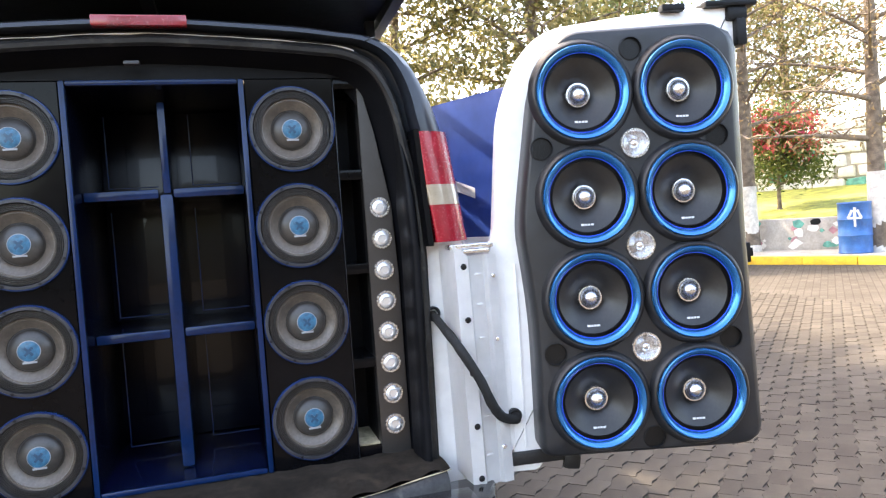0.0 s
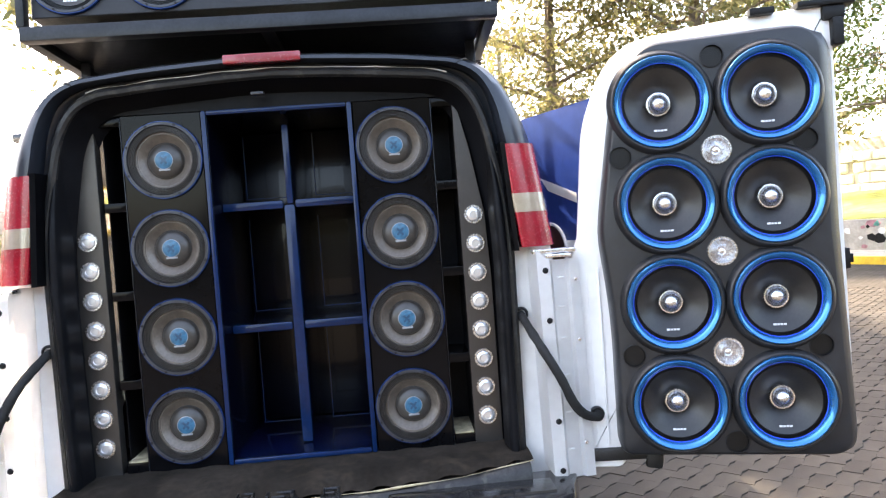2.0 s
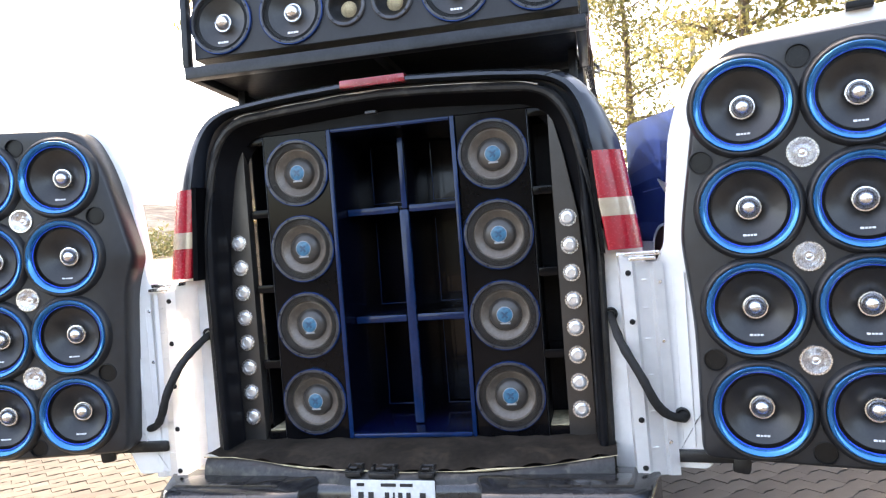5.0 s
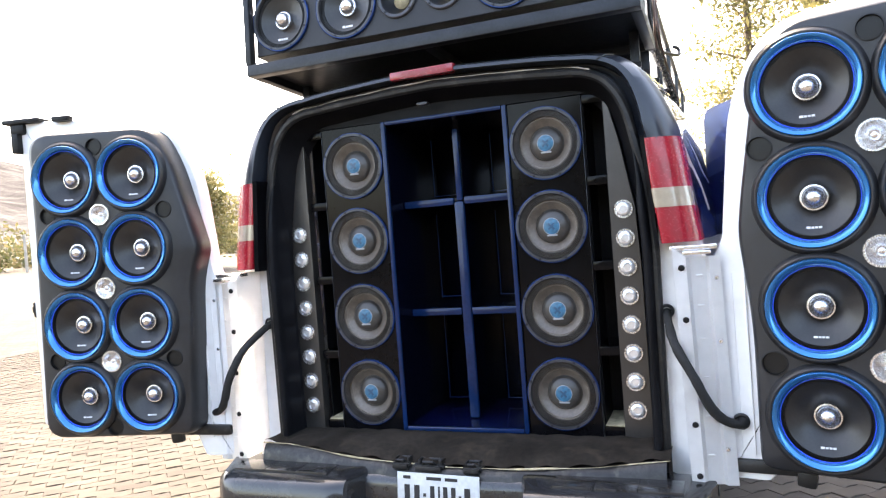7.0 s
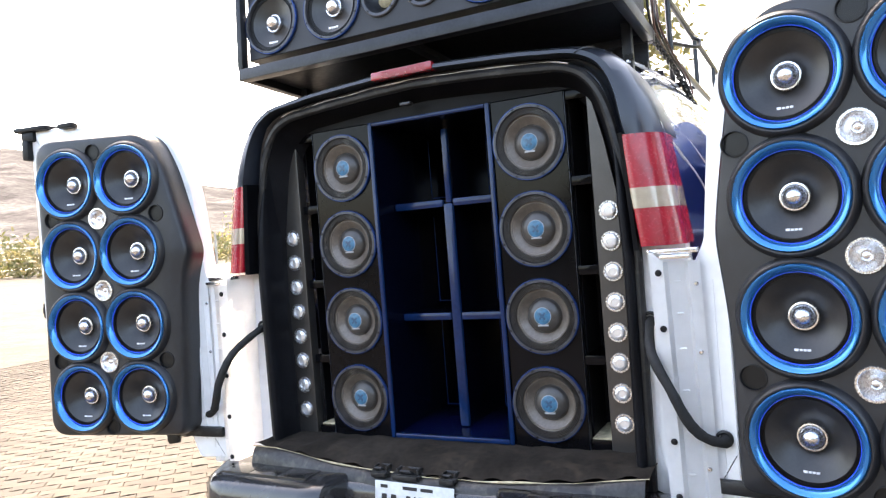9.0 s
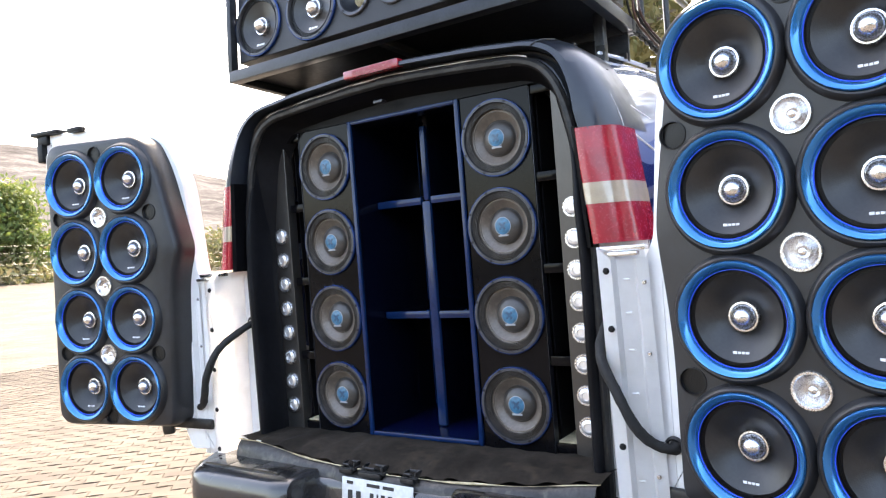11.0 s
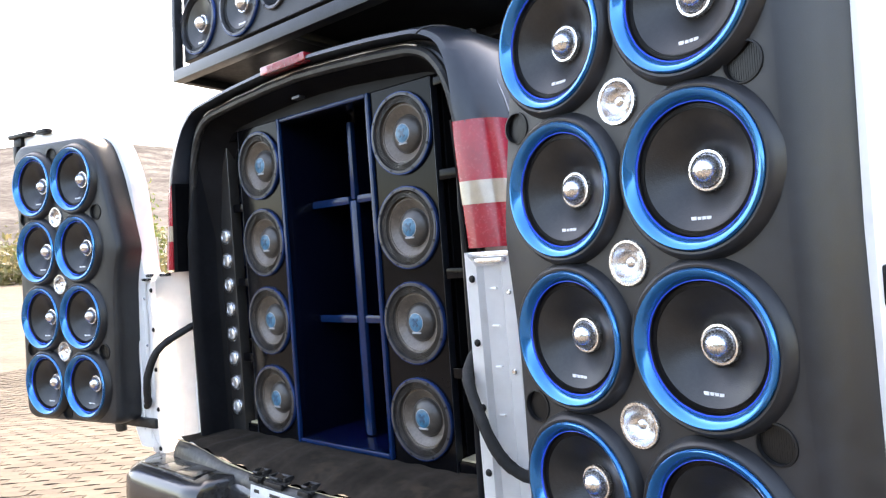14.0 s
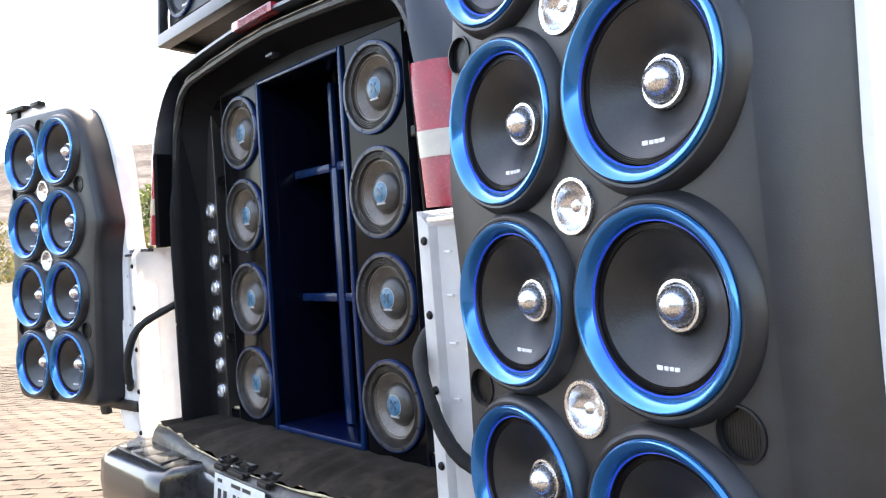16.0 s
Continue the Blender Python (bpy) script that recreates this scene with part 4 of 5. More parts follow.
    box(b, min(sx * 0.09, sx * 0.36), max(sx * 0.09, sx * 0.36), 0.10, 0.13, zd - 0.065, zd - 0.02, 0.012, m=pose(0, 0, 0, 0, sx * -2, 0))
    box(b, min(sx * 0.20, sx * 0.26), max(sx * 0.20, sx * 0.26), 0.095, 0.125, zd - 0.05, zd + 0.005, 0.015, m=pose(0, 0, 0, 0, sx * 8, 0))
    part("bottom_seal", b, M_RUBBER, door, "torn black bottom seal")
    # hinge plates between pillar and door
    b = bmesh.new()
    line = [(0.878, -0.10), (0.878, -0.205), (0.882, -0.262), (0.925, -0.268), (0.936, -0.250), (0.985, -0.238), (0.996, -0.250), (1.030, -0.246)]
    lo = [b.verts.new((sx * (x + 0.010), y, 0.50 if i > 2 else 0.515)) for i, (x, y) in enumerate(line)]
    hi = [b.verts.new((sx * (x - 0.004), y, 1.262 if i > 2 else 1.30)) for i, (x, y) in enumerate(line)]
    for i in range(len(line) - 1):
        b.faces.new((lo[i], lo[i + 1], hi[i + 1], hi[i]))
    bmesh.ops.solidify(b, geom=b.faces[:], thickness=0.003)
    hp = part("hinge_plate", b, M_WHITE, van, "folded white hinge cover plate with black bolts", 25)
    for z in (1.228, 1.055, 0.88, 0.705, 0.533):
        b = lathe([(0.0, -0.004), (0.006, -0.004), (0.0095, -0.001), (0.0105, 0.002)], 14)
        bmesh.ops.translate(b, verts=b.verts[:], vec=(sx * (0.912 - 0.02 * (z - 0.9)), -0.271, z))
        part("bolt", b, M_DARK, hp, "black bolt")
    for z in (1.19, 0.98, 0.62):
        b = lathe([(0.0, -0.003), (0.005, -0.003), (0.0075, 0.0)], 12)
        bmesh.ops.translate(b, verts=b.verts[:], vec=(sx * 1.012, -0.252, z))
        part("screw", b, M_SATIN, hp, "small bright screw")
    for z in (1.20, 1.10, 0.99, 0.86, 0.73, 0.60):
        b = bmesh.new()
        box(b, sx * 0.96 - 0.010, sx * 0.96 + 0.010, -0.250, -0.240, z - 0.003, z + 0.003, 0.002)
        part("pressed_rib", b, M_WHITE, hp)
    b = bmesh.new()
    box(b, min(sx * 0.87, sx * 1.02), max(sx * 0.87, sx * 1.02), -0.245, -0.19, 1.285, 1.300, 0.003)
    box(b, min(sx * 0.91, sx * 1.00), max(sx * 0.91, sx * 1.00), -0.262, -0.235, 1.270, 1.282, 0.003)
    part("hinge", b, M_SATIN, van, "bare steel door hinge")
    # cable from pillar to door
    rope = spline([(sx * 0.838, -0.095, 1.062), (sx * 0.842, -0.15, 1.045), (sx * 0.868, -0.27, 0.975), (sx * 0.925, -0.30, 0.865), (sx * 0.965, -0.29, 0.775), (sx * 1.005, -0.27, 0.725), (sx * 1.055, -0.25, 0.705), (sx * 1.066, -0.21, 0.715)], 6)
    part("door_cable", sweep(rope, [0.0155 + 0.003 * noise.noise(p * 30) + 0.0025 * noise.noise(p * 75) + (0.004 if i > 36 else 0) for i, p in enumerate(rope)], 10), M_ROPE, van, "black sleeved cable between pillar and door", 80)
    for px, py, pz, rr in ((0.838, -0.104, 1.066, 0.026), (1.058, -0.236, 0.712, 0.027)):
        b = lathe([(rr, 0.004), (rr, -0.004), (rr * 0.8, -0.008), (rr * 0.6, -0.004)], 20)
        bmesh.ops.translate(b, verts=b.verts[:], vec=(sx * px, py, pz))
        part("grommet", b, M_RUBBER, van, "round rubber grommet")
spread(speaker, sp_poses)
spread(horn, horn_poses)

# open side door behind the rear door
bm = moulded(rounded([(0.0, 0.5, 0.03), (1.0, 0.5, 0.03), (1.0, 1.90, 0.08), (0.0, 1.90, 0.08)], 4), [(0, 0.05), (0, 0.01), (0.012, 0.0)])
sd = part("side_door", bm, M_SIDE, van, "open side door with dark blue wrap", 35)
sd.matrix_basis = pose(1.41, 0.09, 0, 0, 0, 112)
bm = bmesh.new()
box(bm, 0.0, 1.0, 0.048, 0.054, 0.5, 1.30, 0.001)
part("wrap_panel", bm, M_WHITE, sd, "white lower wrap", 0)
bm = bmesh.new()
vs = [bm.verts.new(p) for p in ((0.40, 0.053, 1.465), (0.62, 0.053, 1.535), (0.68, 0.053, 1.600), (0.40, 0.053, 1.510))]
bm.faces.new(vs)
bmesh.ops.solidify(bm, geom=bm.faces[:], thickness=0.002)
part("wrap_stripe", bm, M_WHITE, sd, "white wrap stripe", 0)

b = lathe([(0.0, 0.0), (0.118, 0.0), (0.120, 0.004)], 32)
bmesh.ops.transform(b, matrix=pose(0.62, 0.060, 1.255, 0, 0, 180), verts=b.verts[:])
recess = part("round_recess", b, M_CABLE, sd, "dark brown round panel", 60)
b = lathe([(0.118, 0.003), (0.120, -0.004), (0.130, -0.004), (0.132, 0.006)], 32)
bmesh.ops.transform(b, matrix=pose(0.62, 0.060, 1.255, 0, 0, 180), verts=b.verts[:])
part("recess_rim", b, M_WHITE, recess, "white rim", 60)

# ---- inside: baffles, centre cabinet, strips ----
WZ = (1.722, 1.398, 1.070, 0.740)
wf, st = woofer(), strip_tweeter()
w_poses, t_poses = [], []
for sx in (-1, 1):
    xa, xb = sx * 0.278, sx * 0.566
    x0, x1 = min(xa, xb), max(xa, xb)
    b = moulded([(x0, 0.570), (x1, 0.570), (x1, 1.890), (x0, 1.890)], [(0, 0.60), (0, 0.002), (0.002, 0.0)], [(sx * 0.422, z, 0.128) for z in WZ], 0.06)
    baffle = part("woofer_baffle", b, M_GLOSS, None, "", 30)
    tagged(baffle, "gloss black baffle board holding four woofers in the cargo opening", "speaker baffle", "baffle boards")
    b = bmesh.new()
    box(b, sx * 0.5665 - 0.0025 if sx < 0 else 0.5670, sx * 0.5665 + 0.0025 if sx > 0 else -0.5670, -0.002, 0.03, 0.572, 1.888, 0.0008)
    part("edge_band", b, M_BLACKPAINT, baffle, "thin black edge band")
    w_poses += [pose(sx * 0.422, -0.001, z) for z in WZ]
    # the ladder of dark slots beside it
    rack = thing("slot_rack", "black slotted rack beside the woofer baffle", "rack", "slot racks")
    b = bmesh.new()
    box(b, min(sx * 0.568, sx * 0.655), max(sx * 0.568, sx * 0.655), 0.24, 0.25, 0.57, 1.90)
    part("back_board", b, M_LINER, rack)
    for xs in (0.568, 0.652):
        b = bmesh.new()
        box(b, sx * xs - 0.002, sx * xs + 0.002, 0.055, 0.24, 0.57, 1.90)
        part("side_board", b, M_LINER, rack)
    for z in (0.594, 0.905, 1.234, 1.560, 1.872):
        b = bmesh.new()
        box(b, min(sx * 0.571, sx * 0.649), max(sx * 0.571, sx * 0.649), 0.004, 0.24, z - 0.017, z + 0.017, 0.002)
        part("shelf", b, M_GLOSS, rack)
    b = bmesh.new()
    box(b, min(sx * 0.574, sx * 0.646), max(sx * 0.574, sx * 0.646), 0.015, 0.235, 0.612, 0.618, 0.001)
    part("foot_board", b, M_FOAMEDGE, rack, "pale raw wood at the foot of the slots")
    # strip with tweeters, narrowing to the top
    tx = 0.7005 if sx > 0 else 0.7165
    so = mirrored([(tx - 0.052, 0.572), (tx + 0.052, 0.572), (tx + 0.052, 1.20), (tx + 0.042, 1.45), (tx, 1.70), (tx - 0.038, 1.86), (tx - 0.052, 1.86)], sx)
    b = moulded(so, [(0, 0.05), (0, 0.002), (0.0015, 0.0)])
    strip = part("tweeter_strip", b, M_STRIP, None, "", 30)
    tagged(strip, "matte black tapering strip with a column of eight tweeters", "tweeter strip", "tweeter strips")
    t_poses += [pose(sx * tx, -0.001, 0.680 + 0.1089 * k) for k in range(8)]
    b = bmesh.new()
    box(b, min(sx * 0.755, sx * 0.84), max(sx * 0.755, sx * 0.84), 0.052, 0.07, 0.55, 1.90)
    part("side_board", b, M_LINER, strip)
spread(wf, w_poses)
spread(st, t_poses)
b = bmesh.new()
box(b, -0.75, 0.75, 0.004, 0.03, 1.893, 2.0)
part("header_board", b, M_LINER, van, "black cloth header above the baffles")

cab = thing("speaker_cabinet", "dark blue lacquered bass cabinet with six open cells", "speaker cabinet")
D = 0.62


def panel(name, x0, x1, y0, y1, z0, z1, parent=cab, bev=0.003, material=M_BLUECAB, label=""):
    b = bmesh.new()
    box(b, x0, x1, y0, y1, z0, z1, bev)
    return part(name, b, material, parent, label)


# panels behind the edges use the shade-darkened lacquer, front edges the full blue
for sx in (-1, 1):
    panel("side_panel", min(sx * 0.2745, sx * 0.257), max(sx * 0.2745, sx * 0.257), 0.006, D, 0.578, 1.892, material=M_CABSHADE)
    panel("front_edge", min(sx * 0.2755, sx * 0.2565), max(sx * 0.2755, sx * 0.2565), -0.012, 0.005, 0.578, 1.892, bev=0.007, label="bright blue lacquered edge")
panel("top_panel", -0.2565, 0.2565, 0.006, D, 1.874, 1.892, material=M_CABSHADE)
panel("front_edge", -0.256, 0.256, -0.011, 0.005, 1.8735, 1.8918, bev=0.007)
panel("bottom_panel", -0.2565, 0.2565, 0.006, D, 0.578, 0.597, material=M_CABHALFSHADE)
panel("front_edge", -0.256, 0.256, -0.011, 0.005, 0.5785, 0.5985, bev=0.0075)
panel("back_panel", -0.256, 0.256, 0.56, 0.58, 0.598, 1.873, material=M_CABSHADE)
panel("divider", -0.008, 0.016, 0.155, 0.56, 0.598, 1.873, material=M_CABSHADE)
panel("divider_edge", -0.009, 0.017, 0.128, 0.154, 1.537, 1.845, bev=0.009, label="rounded blue divider edge")
panel("divider_edge", -0.022, 0.022, 0.127, 0.154, 0.600, 1.5365, bev=0.014, label="rounded blue divider edge")
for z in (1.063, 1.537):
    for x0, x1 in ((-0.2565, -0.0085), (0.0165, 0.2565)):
        panel("shelf", x0, x1, 0.155, 0.56, z - 0.013, z + 0.013, material=M_CABSHADE)
    for x0, x1 in ((-0.2562, -0.0225), (0.0225, 0.2562)):
        panel("shelf_edge", x0, x1, 0.128, 0.154, z - 0.017, z + 0.017, bev=0.011, label="rounded blue shelf edge")
for z0, z1 in ((0.598, 1.048), (1.078, 1.522), (1.552, 1.872)):
    for x0 in (-0.215, 0.075):
        panel("port_edge", x0, x0 + 0.004, 0.40, 0.404, z0 + 0.025, z1 - 0.03, bev=0.0, material=M_BLUECAB)
        panel("port_edge", x0 + 0.0045, x0 + 0.17, 0.40, 0.404, z0 + 0.025, z0 + 0.029, bev=0.0, material=M_BLUECAB)

# ---- roof box and rack ----
boxy = thing("roof_box", "long black steel speaker box over the rear of the roof", "speaker box")
rs, rh = roof_speaker(), roof_horn()
RX = (-0.668, -0.352, 0.335, 0.655)
HX = (-0.118, 0.078)
RT = pose(0, -0.095, 2.20, -3.0, 0, 0)
b = moulded([(-0.80, 0.03), (0.80, 0.03), (0.80, 0.42), (-0.80, 0.42)], [(0, 0.50), (0, 0.003), (0.003, 0.0)], [(x, 0.175, 0.124) for x in RX] + [(x, 0.165, 0.068) for x in HX], 0.07)
ob = part("enclosure", b, M_ENCL, boxy, "black carpeted enclosure", 30)
ob.matrix_basis = RT
spread(rs, [RT @ pose(x, -0.001, 0.175) for x in RX])
spread(rh, [RT @ pose(x, -0.001, 0.165) for x in HX])
# the last board is added to keep roof bounce light off the tray
for nm, a in (("front_rail", (-0.825, 0.825, -0.045, 0.005, -0.062, -0.012)), ("side_rail", (-0.825, -0.785, 0.006, 0.52, -0.062, -0.012)), ("side_rail", (0.785, 0.825, 0.006, 0.52, -0.062, -0.012)), ("tray", (-0.783, 0.783, 0.008, 0.52, -0.03, -0.014)), ("rear_rail", (-0.825, 0.825, 0.522, 0.56, -0.062, -0.012)), ("upright", (-0.835, -0.807, -0.04, 0.0, -0.01, 0.45)), ("upright", (0.807, 0.835, -0.04, 0.0, -0.01, 0.45)), ("cross_bar", (-0.02, 0.02, 0.01, 0.52, -0.06, -0.031)), ("rear_skirt", (-0.80, 0.80, 0.53, 0.55, -0.17, -0.063))):
    b = bmesh.new()
    box(b, *a, 0.004)
    part(nm, b, M_LINER if nm == "tray" else M_STEEL, boxy, "black angle-steel frame with added light-blocking board").matrix_basis = RT
for x in (-0.76, 0.76):
    for y in (0.24,):
        b = bmesh.new()
        box(b, x - 0.018, x + 0.018, y - 0.02, y + 0.02, 1.90, 2.15, 0.003)
        part("support_leg", b, M_STEEL, boxy)
rackt = thing("roof_rack", "black tubular roof rack with a hanging chain", "roof rack")
for x in (-0.80, 0.80):
    for z in (2.16, 2.44):
        part("rail", sweep([(x, 0.45, z), (x, 4.2, z)], 0.016, 8), M_STEEL, rackt)
    for y in (0.62, 1.0, 1.9, 2.8, 3.7):
        part("post", sweep([(x, y, 1.93 if y in (1.0, 2.8) else 2.16), (x, y, 2.44)], 0.014, 8), M_STEEL, rackt)
for y in (0.62, 1.9, 3.2):
    part("cross_bar", sweep([(-0.8, y, 2.16), (0.8, y, 2.16)], 0.014, 8), M_STEEL, rackt)
part("hook", sweep(spline([(0.80, 1.04, 2.235), (0.86, 1.25, 2.25), (0.885, 1.36, 2.27), (0.88, 1.40, 2.31), (0.86, 1.36, 2.315)], 5), 0.010, 7), M_DARK, rackt)
ch = spline([(0.82, 0.45, 2.12), (0.835, 0.70, 2.08), (0.855, 0.95, 2.01), (0.883, 1.19, 1.90)], 9)
for i in range(len(ch) - 1):
    c, d = (ch[i] + ch[i + 1]) / 2, (ch[i + 1] - ch[i]).normalized()
    s = d.cross(Vector((0, 0, 1))).normalized()
    n2 = s if i % 2 else d.cross(s)
    part("chain_link", sweep([c + d * 0.026 * math.cos(a) + n2 * 0.012 * math.sin(a) for a in [q * math.pi / 5 for q in range(10)]], 0.0048, 5, closed=True), M_DARK, rackt)
cables = thing("roof_cables", "loose bundle of brown cables beside the roof box", "cables")
for k in range(4):
    o = Vector((0.815 + 0.008 * k, 0.40 + 0.025 * k, 0))
    part("cable", sweep(spline([o + Vector((-0.03, 0.10, 2.52)), o + Vector((0.0, 0.02, 2.40)), o + Vector((0.010 * math.sin(k * 2), 0, 2.27)), o + Vector((0.004, 0.03, 2.17)), o + Vector((0.008, 0.18 + 0.04 * k, 2.115)), o + Vector((0.02, 0.42 + 0.05 * k, 2.065)), o + Vector((0.035, 0.62, 1.985))], 6), 0.0052, 6), M_CABLE if k % 2 else M_DARK, cables)


# ---- the ground ----
def ground_z(x, y):
    """Level under the van, rising gently to the open side."""
    d = max(0.0, -x - 5.0)
    return 0.066 * d * d / (d + 3.0)


bm = bmesh.new()
xs = [-900, -300, -120, -60, -40, -30, -24, -20, -17, -14, -12, -10, -8.5, -7, -6, -5, -3, 0, 5, 10, 20, 60, 200, 900]
ys = [-900, -200, -60, -20, -8, -4, 0, 4, 8, 14, 20, 30, 60, 200, 900]
grid = [[bm.verts.new((x, y, min(ground_z(x, y), 1.3 + 0.0 * x))) for y in ys] for x in xs]
for a, b in zip(grid, grid[1:]):
    for i in range(len(ys) - 1):
        bm.faces.new((a[i], a[i + 1], b[i + 1], b[i]))
ground = part("ground", bm, M_PAVED, None, "", 60)
tagged(ground, "sunlit brown concrete paving", "ground", kind="structure")

KD = Vector((0.437, -0.90, 0)).normalized()      # along the kerb
KN = Vector((0.90, 0.437, 0)).normalized()       # away from the van
K0 = Vector((11.0, 9.1, 0))


def along(s, n, z=0.0):
    return K0 + KD * s + KN * n + Vector((0, 0, z))


def strip_block(name, s0, s1, n0, n1, z0, z1, material, bevel=0.02, parent=None, label=""):
    m = Matrix(((KD.x, KN.x, 0, K0.x), (KD.y, KN.y, 0, K0.y), (0, 0, 1, 0), (0, 0, 0, 1)))
    b = bmesh.new()
    box(b, s0, s1, n0, n1, z0, z1, bevel, m)
    return part(name, b, material, parent, label)


kerb = thing("kerb", "yellow painted concrete kerb beside the paving", "kerb", kind="structure")
for k in range(-20, 16):
    strip_block("kerb_stone", k * 1.0 + 0.004, k * 1.0 + 0.996, 0, 0.22, -0.05, 0.16, M_KERB, 0.02, kerb)
tagged(strip_block("pavement", -22, 18, 0.22, 1.9, -0.05, 0.155, M_CONC, 0.0), "pale concrete pavement behind the kerb", "pavement", kind="structure")
b = bmesh.new()
ends = [[b.verts.new(along(q, n, z)) for n, z in ((2.25, -0.05), (2.25, 0.80), (4.5, 1.02), (9.3, 1.62), (9.3, -0.05))] for q in (-24, 20)]
for q in range(5):
    b.faces.new((ends[0][q], ends[0][(q + 1) % 5], ends[1][(q + 1) % 5], ends[1][q]))
tagged(part("lawn", b, M_GRASS, None, "", 30), "dry yellow-green lawn sloping up behind the low wall", "lawn", kind="structure")
lowwall = strip_block("low_wall", -24, 20, 1.9, 2.25, -0.05, 0.86, M_CONC, 0.03)
tagged(lowwall, "low wall with a mosaic of painted shapes", "wall", kind="structure")
random.seed(4)
MOS = [M_TEAL, M_WALLPALE, M_PINK, M_WALLPALE, M_DARK, M_TEAL]
for k in range(150):
    s, z = random.uniform(-9, 4), random.uniform(0.22, 0.78)
    r = random.uniform(0.05, 0.15)
    b = bmesh.new()
    n = random.randint(4, 7)
    d = 1.888 + random.uniform(-0.004, 0.002)
    vs = [b.verts.new(along(s + r * random.uniform(0.6, 1.2) * math.cos(q * 2 * math.pi / n), d, max(0.16, min(0.84, z + r * 0.8 * random.uniform(0.6, 1.2) * math.sin(q * 2 * math.pi / n))))) for q in range(n)]
    f = b.faces.new(vs)
    top = bmesh.ops.extrude_face_region(b, geom=[f])
    bmesh.ops.translate(b, verts=[v for v in top["geom"] if isinstance(v, bmesh.types.BMVert)], vec=KN * 0.02)
    part("mosaic_piece", b, random.choice(MOS), lowwall, "", 0)
stone = thing("stone_wall", "whitewashed rubble retaining wall with teal painted stones", "wall", kind="structure")
strip_block("wall_core", -10, 16, 9.0, 9.6, 0.5, 3.3, M_CONC, 0.02, stone)
random.seed(7)
for r in range(6):
    s = -10.0
    while s < 14:
        w = random.uniform(0.35, 0.75)
        cut = 3.5 - 0.10 * max(0, -s)
        if 1.45 + r * 0.36 < cut:
            b = bmesh.new()
            box(b, -w / 2 + 0.02, w / 2 - 0.02, -0.09, 0.1, 0.02, 0.34, 0.05, Matrix(((KD.x, KN.x, 0, along(s, 9.0).x), (KD.y, KN.y, 0, along(s, 9.0).y), (0, 0, 1, 1.45 + r * 0.36), (0, 0, 0, 1))))
            for v in b.verts:
                v.co += Vector((noise.noise(v.co * 3), noise.noise(v.co * 3 + Vector((9, 0, 0))), noise.noise(v.co * 3 + Vector((0, 9, 0))))) * 0.05
            part("stone", b, M_TEAL if random.random() < 0.09 else M_WALLPALE, stone)
        s += w

drum = thing("oil_drum", "blue painted steel drum with a pale emblem on the pavement", "drum")
prof = [(0, 0.0), (0.30, 0.0), (0.315, 0.02), (0.30, 0.04), (0.30, 0.36), (0.315, 0.385), (0.30, 0.41), (0.30, 0.70), (0.315, 0.725), (0.30, 0.75), (0.30, 1.05), (0.315, 1.07), (0.30, 1.09), (0.28, 1.07), (0, 1.07)]
b = lathe([(r * 1.0, z * 0.93) for r, z in prof], 32)
bmesh.ops.rotate(b, verts=b.verts[:], matrix=Matrix.Rotation(radians(90), 3, "X"))
drum.location = (12.12, 8.87, 0.155)
part("drum_body", b, M_DRUM, drum, "dented blue drum")
b = bmesh.new()
for dx, dz, w, h, rot in ((0, 0.78, 0.05, 0.26, 0), (-0.08, 0.78, 0.045, 0.18, 25), (0.08, 0.78, 0.045, 0.18, -25), (0, 0.70, 0.24, 0.04, 0), (0, 0.60, 0.04, 0.14, 0)):
    box(b, -w / 2, w / 2, -0.312, -0.302, -h / 2, h / 2, 0.006, pose(dx, 0, dz, 0, rot, 0))
em = part("emblem", b, M_PRINT, drum, "pale stencilled emblem", 0)
em.matrix_basis = pose(0, 0, 0, 0, 0, -46)


# ---- trees ----
def leaf_cloud(centres, n, size, spread_r, seed):
    """Many small folded leaves round limb tips, as plain mesh data."""
    rnd = np.random.RandomState(seed)
    verts, faces = [], []
    cs = np.array(centres)
    for i in range(n):
        c = cs[rnd.randint(len(cs))] + rnd.normal(0, spread_r, 3) * (1, 1, 0.75)
        a, bb = rnd.normal(0, 1, 3), rnd.normal(0, 1, 3)
        a /= np.linalg.norm(a)
        bb -= a * a.dot(bb)
        bb /= np.linalg.norm(bb)
        s = size * rnd.uniform(0.6, 1.5)
        k = len(verts)
        verts += [c - a * s, c + bb * s * 0.42, c + a * s, c - bb * s * 0.42]
        faces.append((k, k + 1, k + 2, k + 3))
    return [tuple(v) for v in verts], faces


def raw(name, verts, faces, material, parent, label=""):
    me = bpy.data.meshes.new(name)
    me.from_pydata(verts, [], faces)
    me.materials.append(material)
    ob = new(name, me)
    ob.parent = parent
    if label:
        ob["label"] = label
    return ob


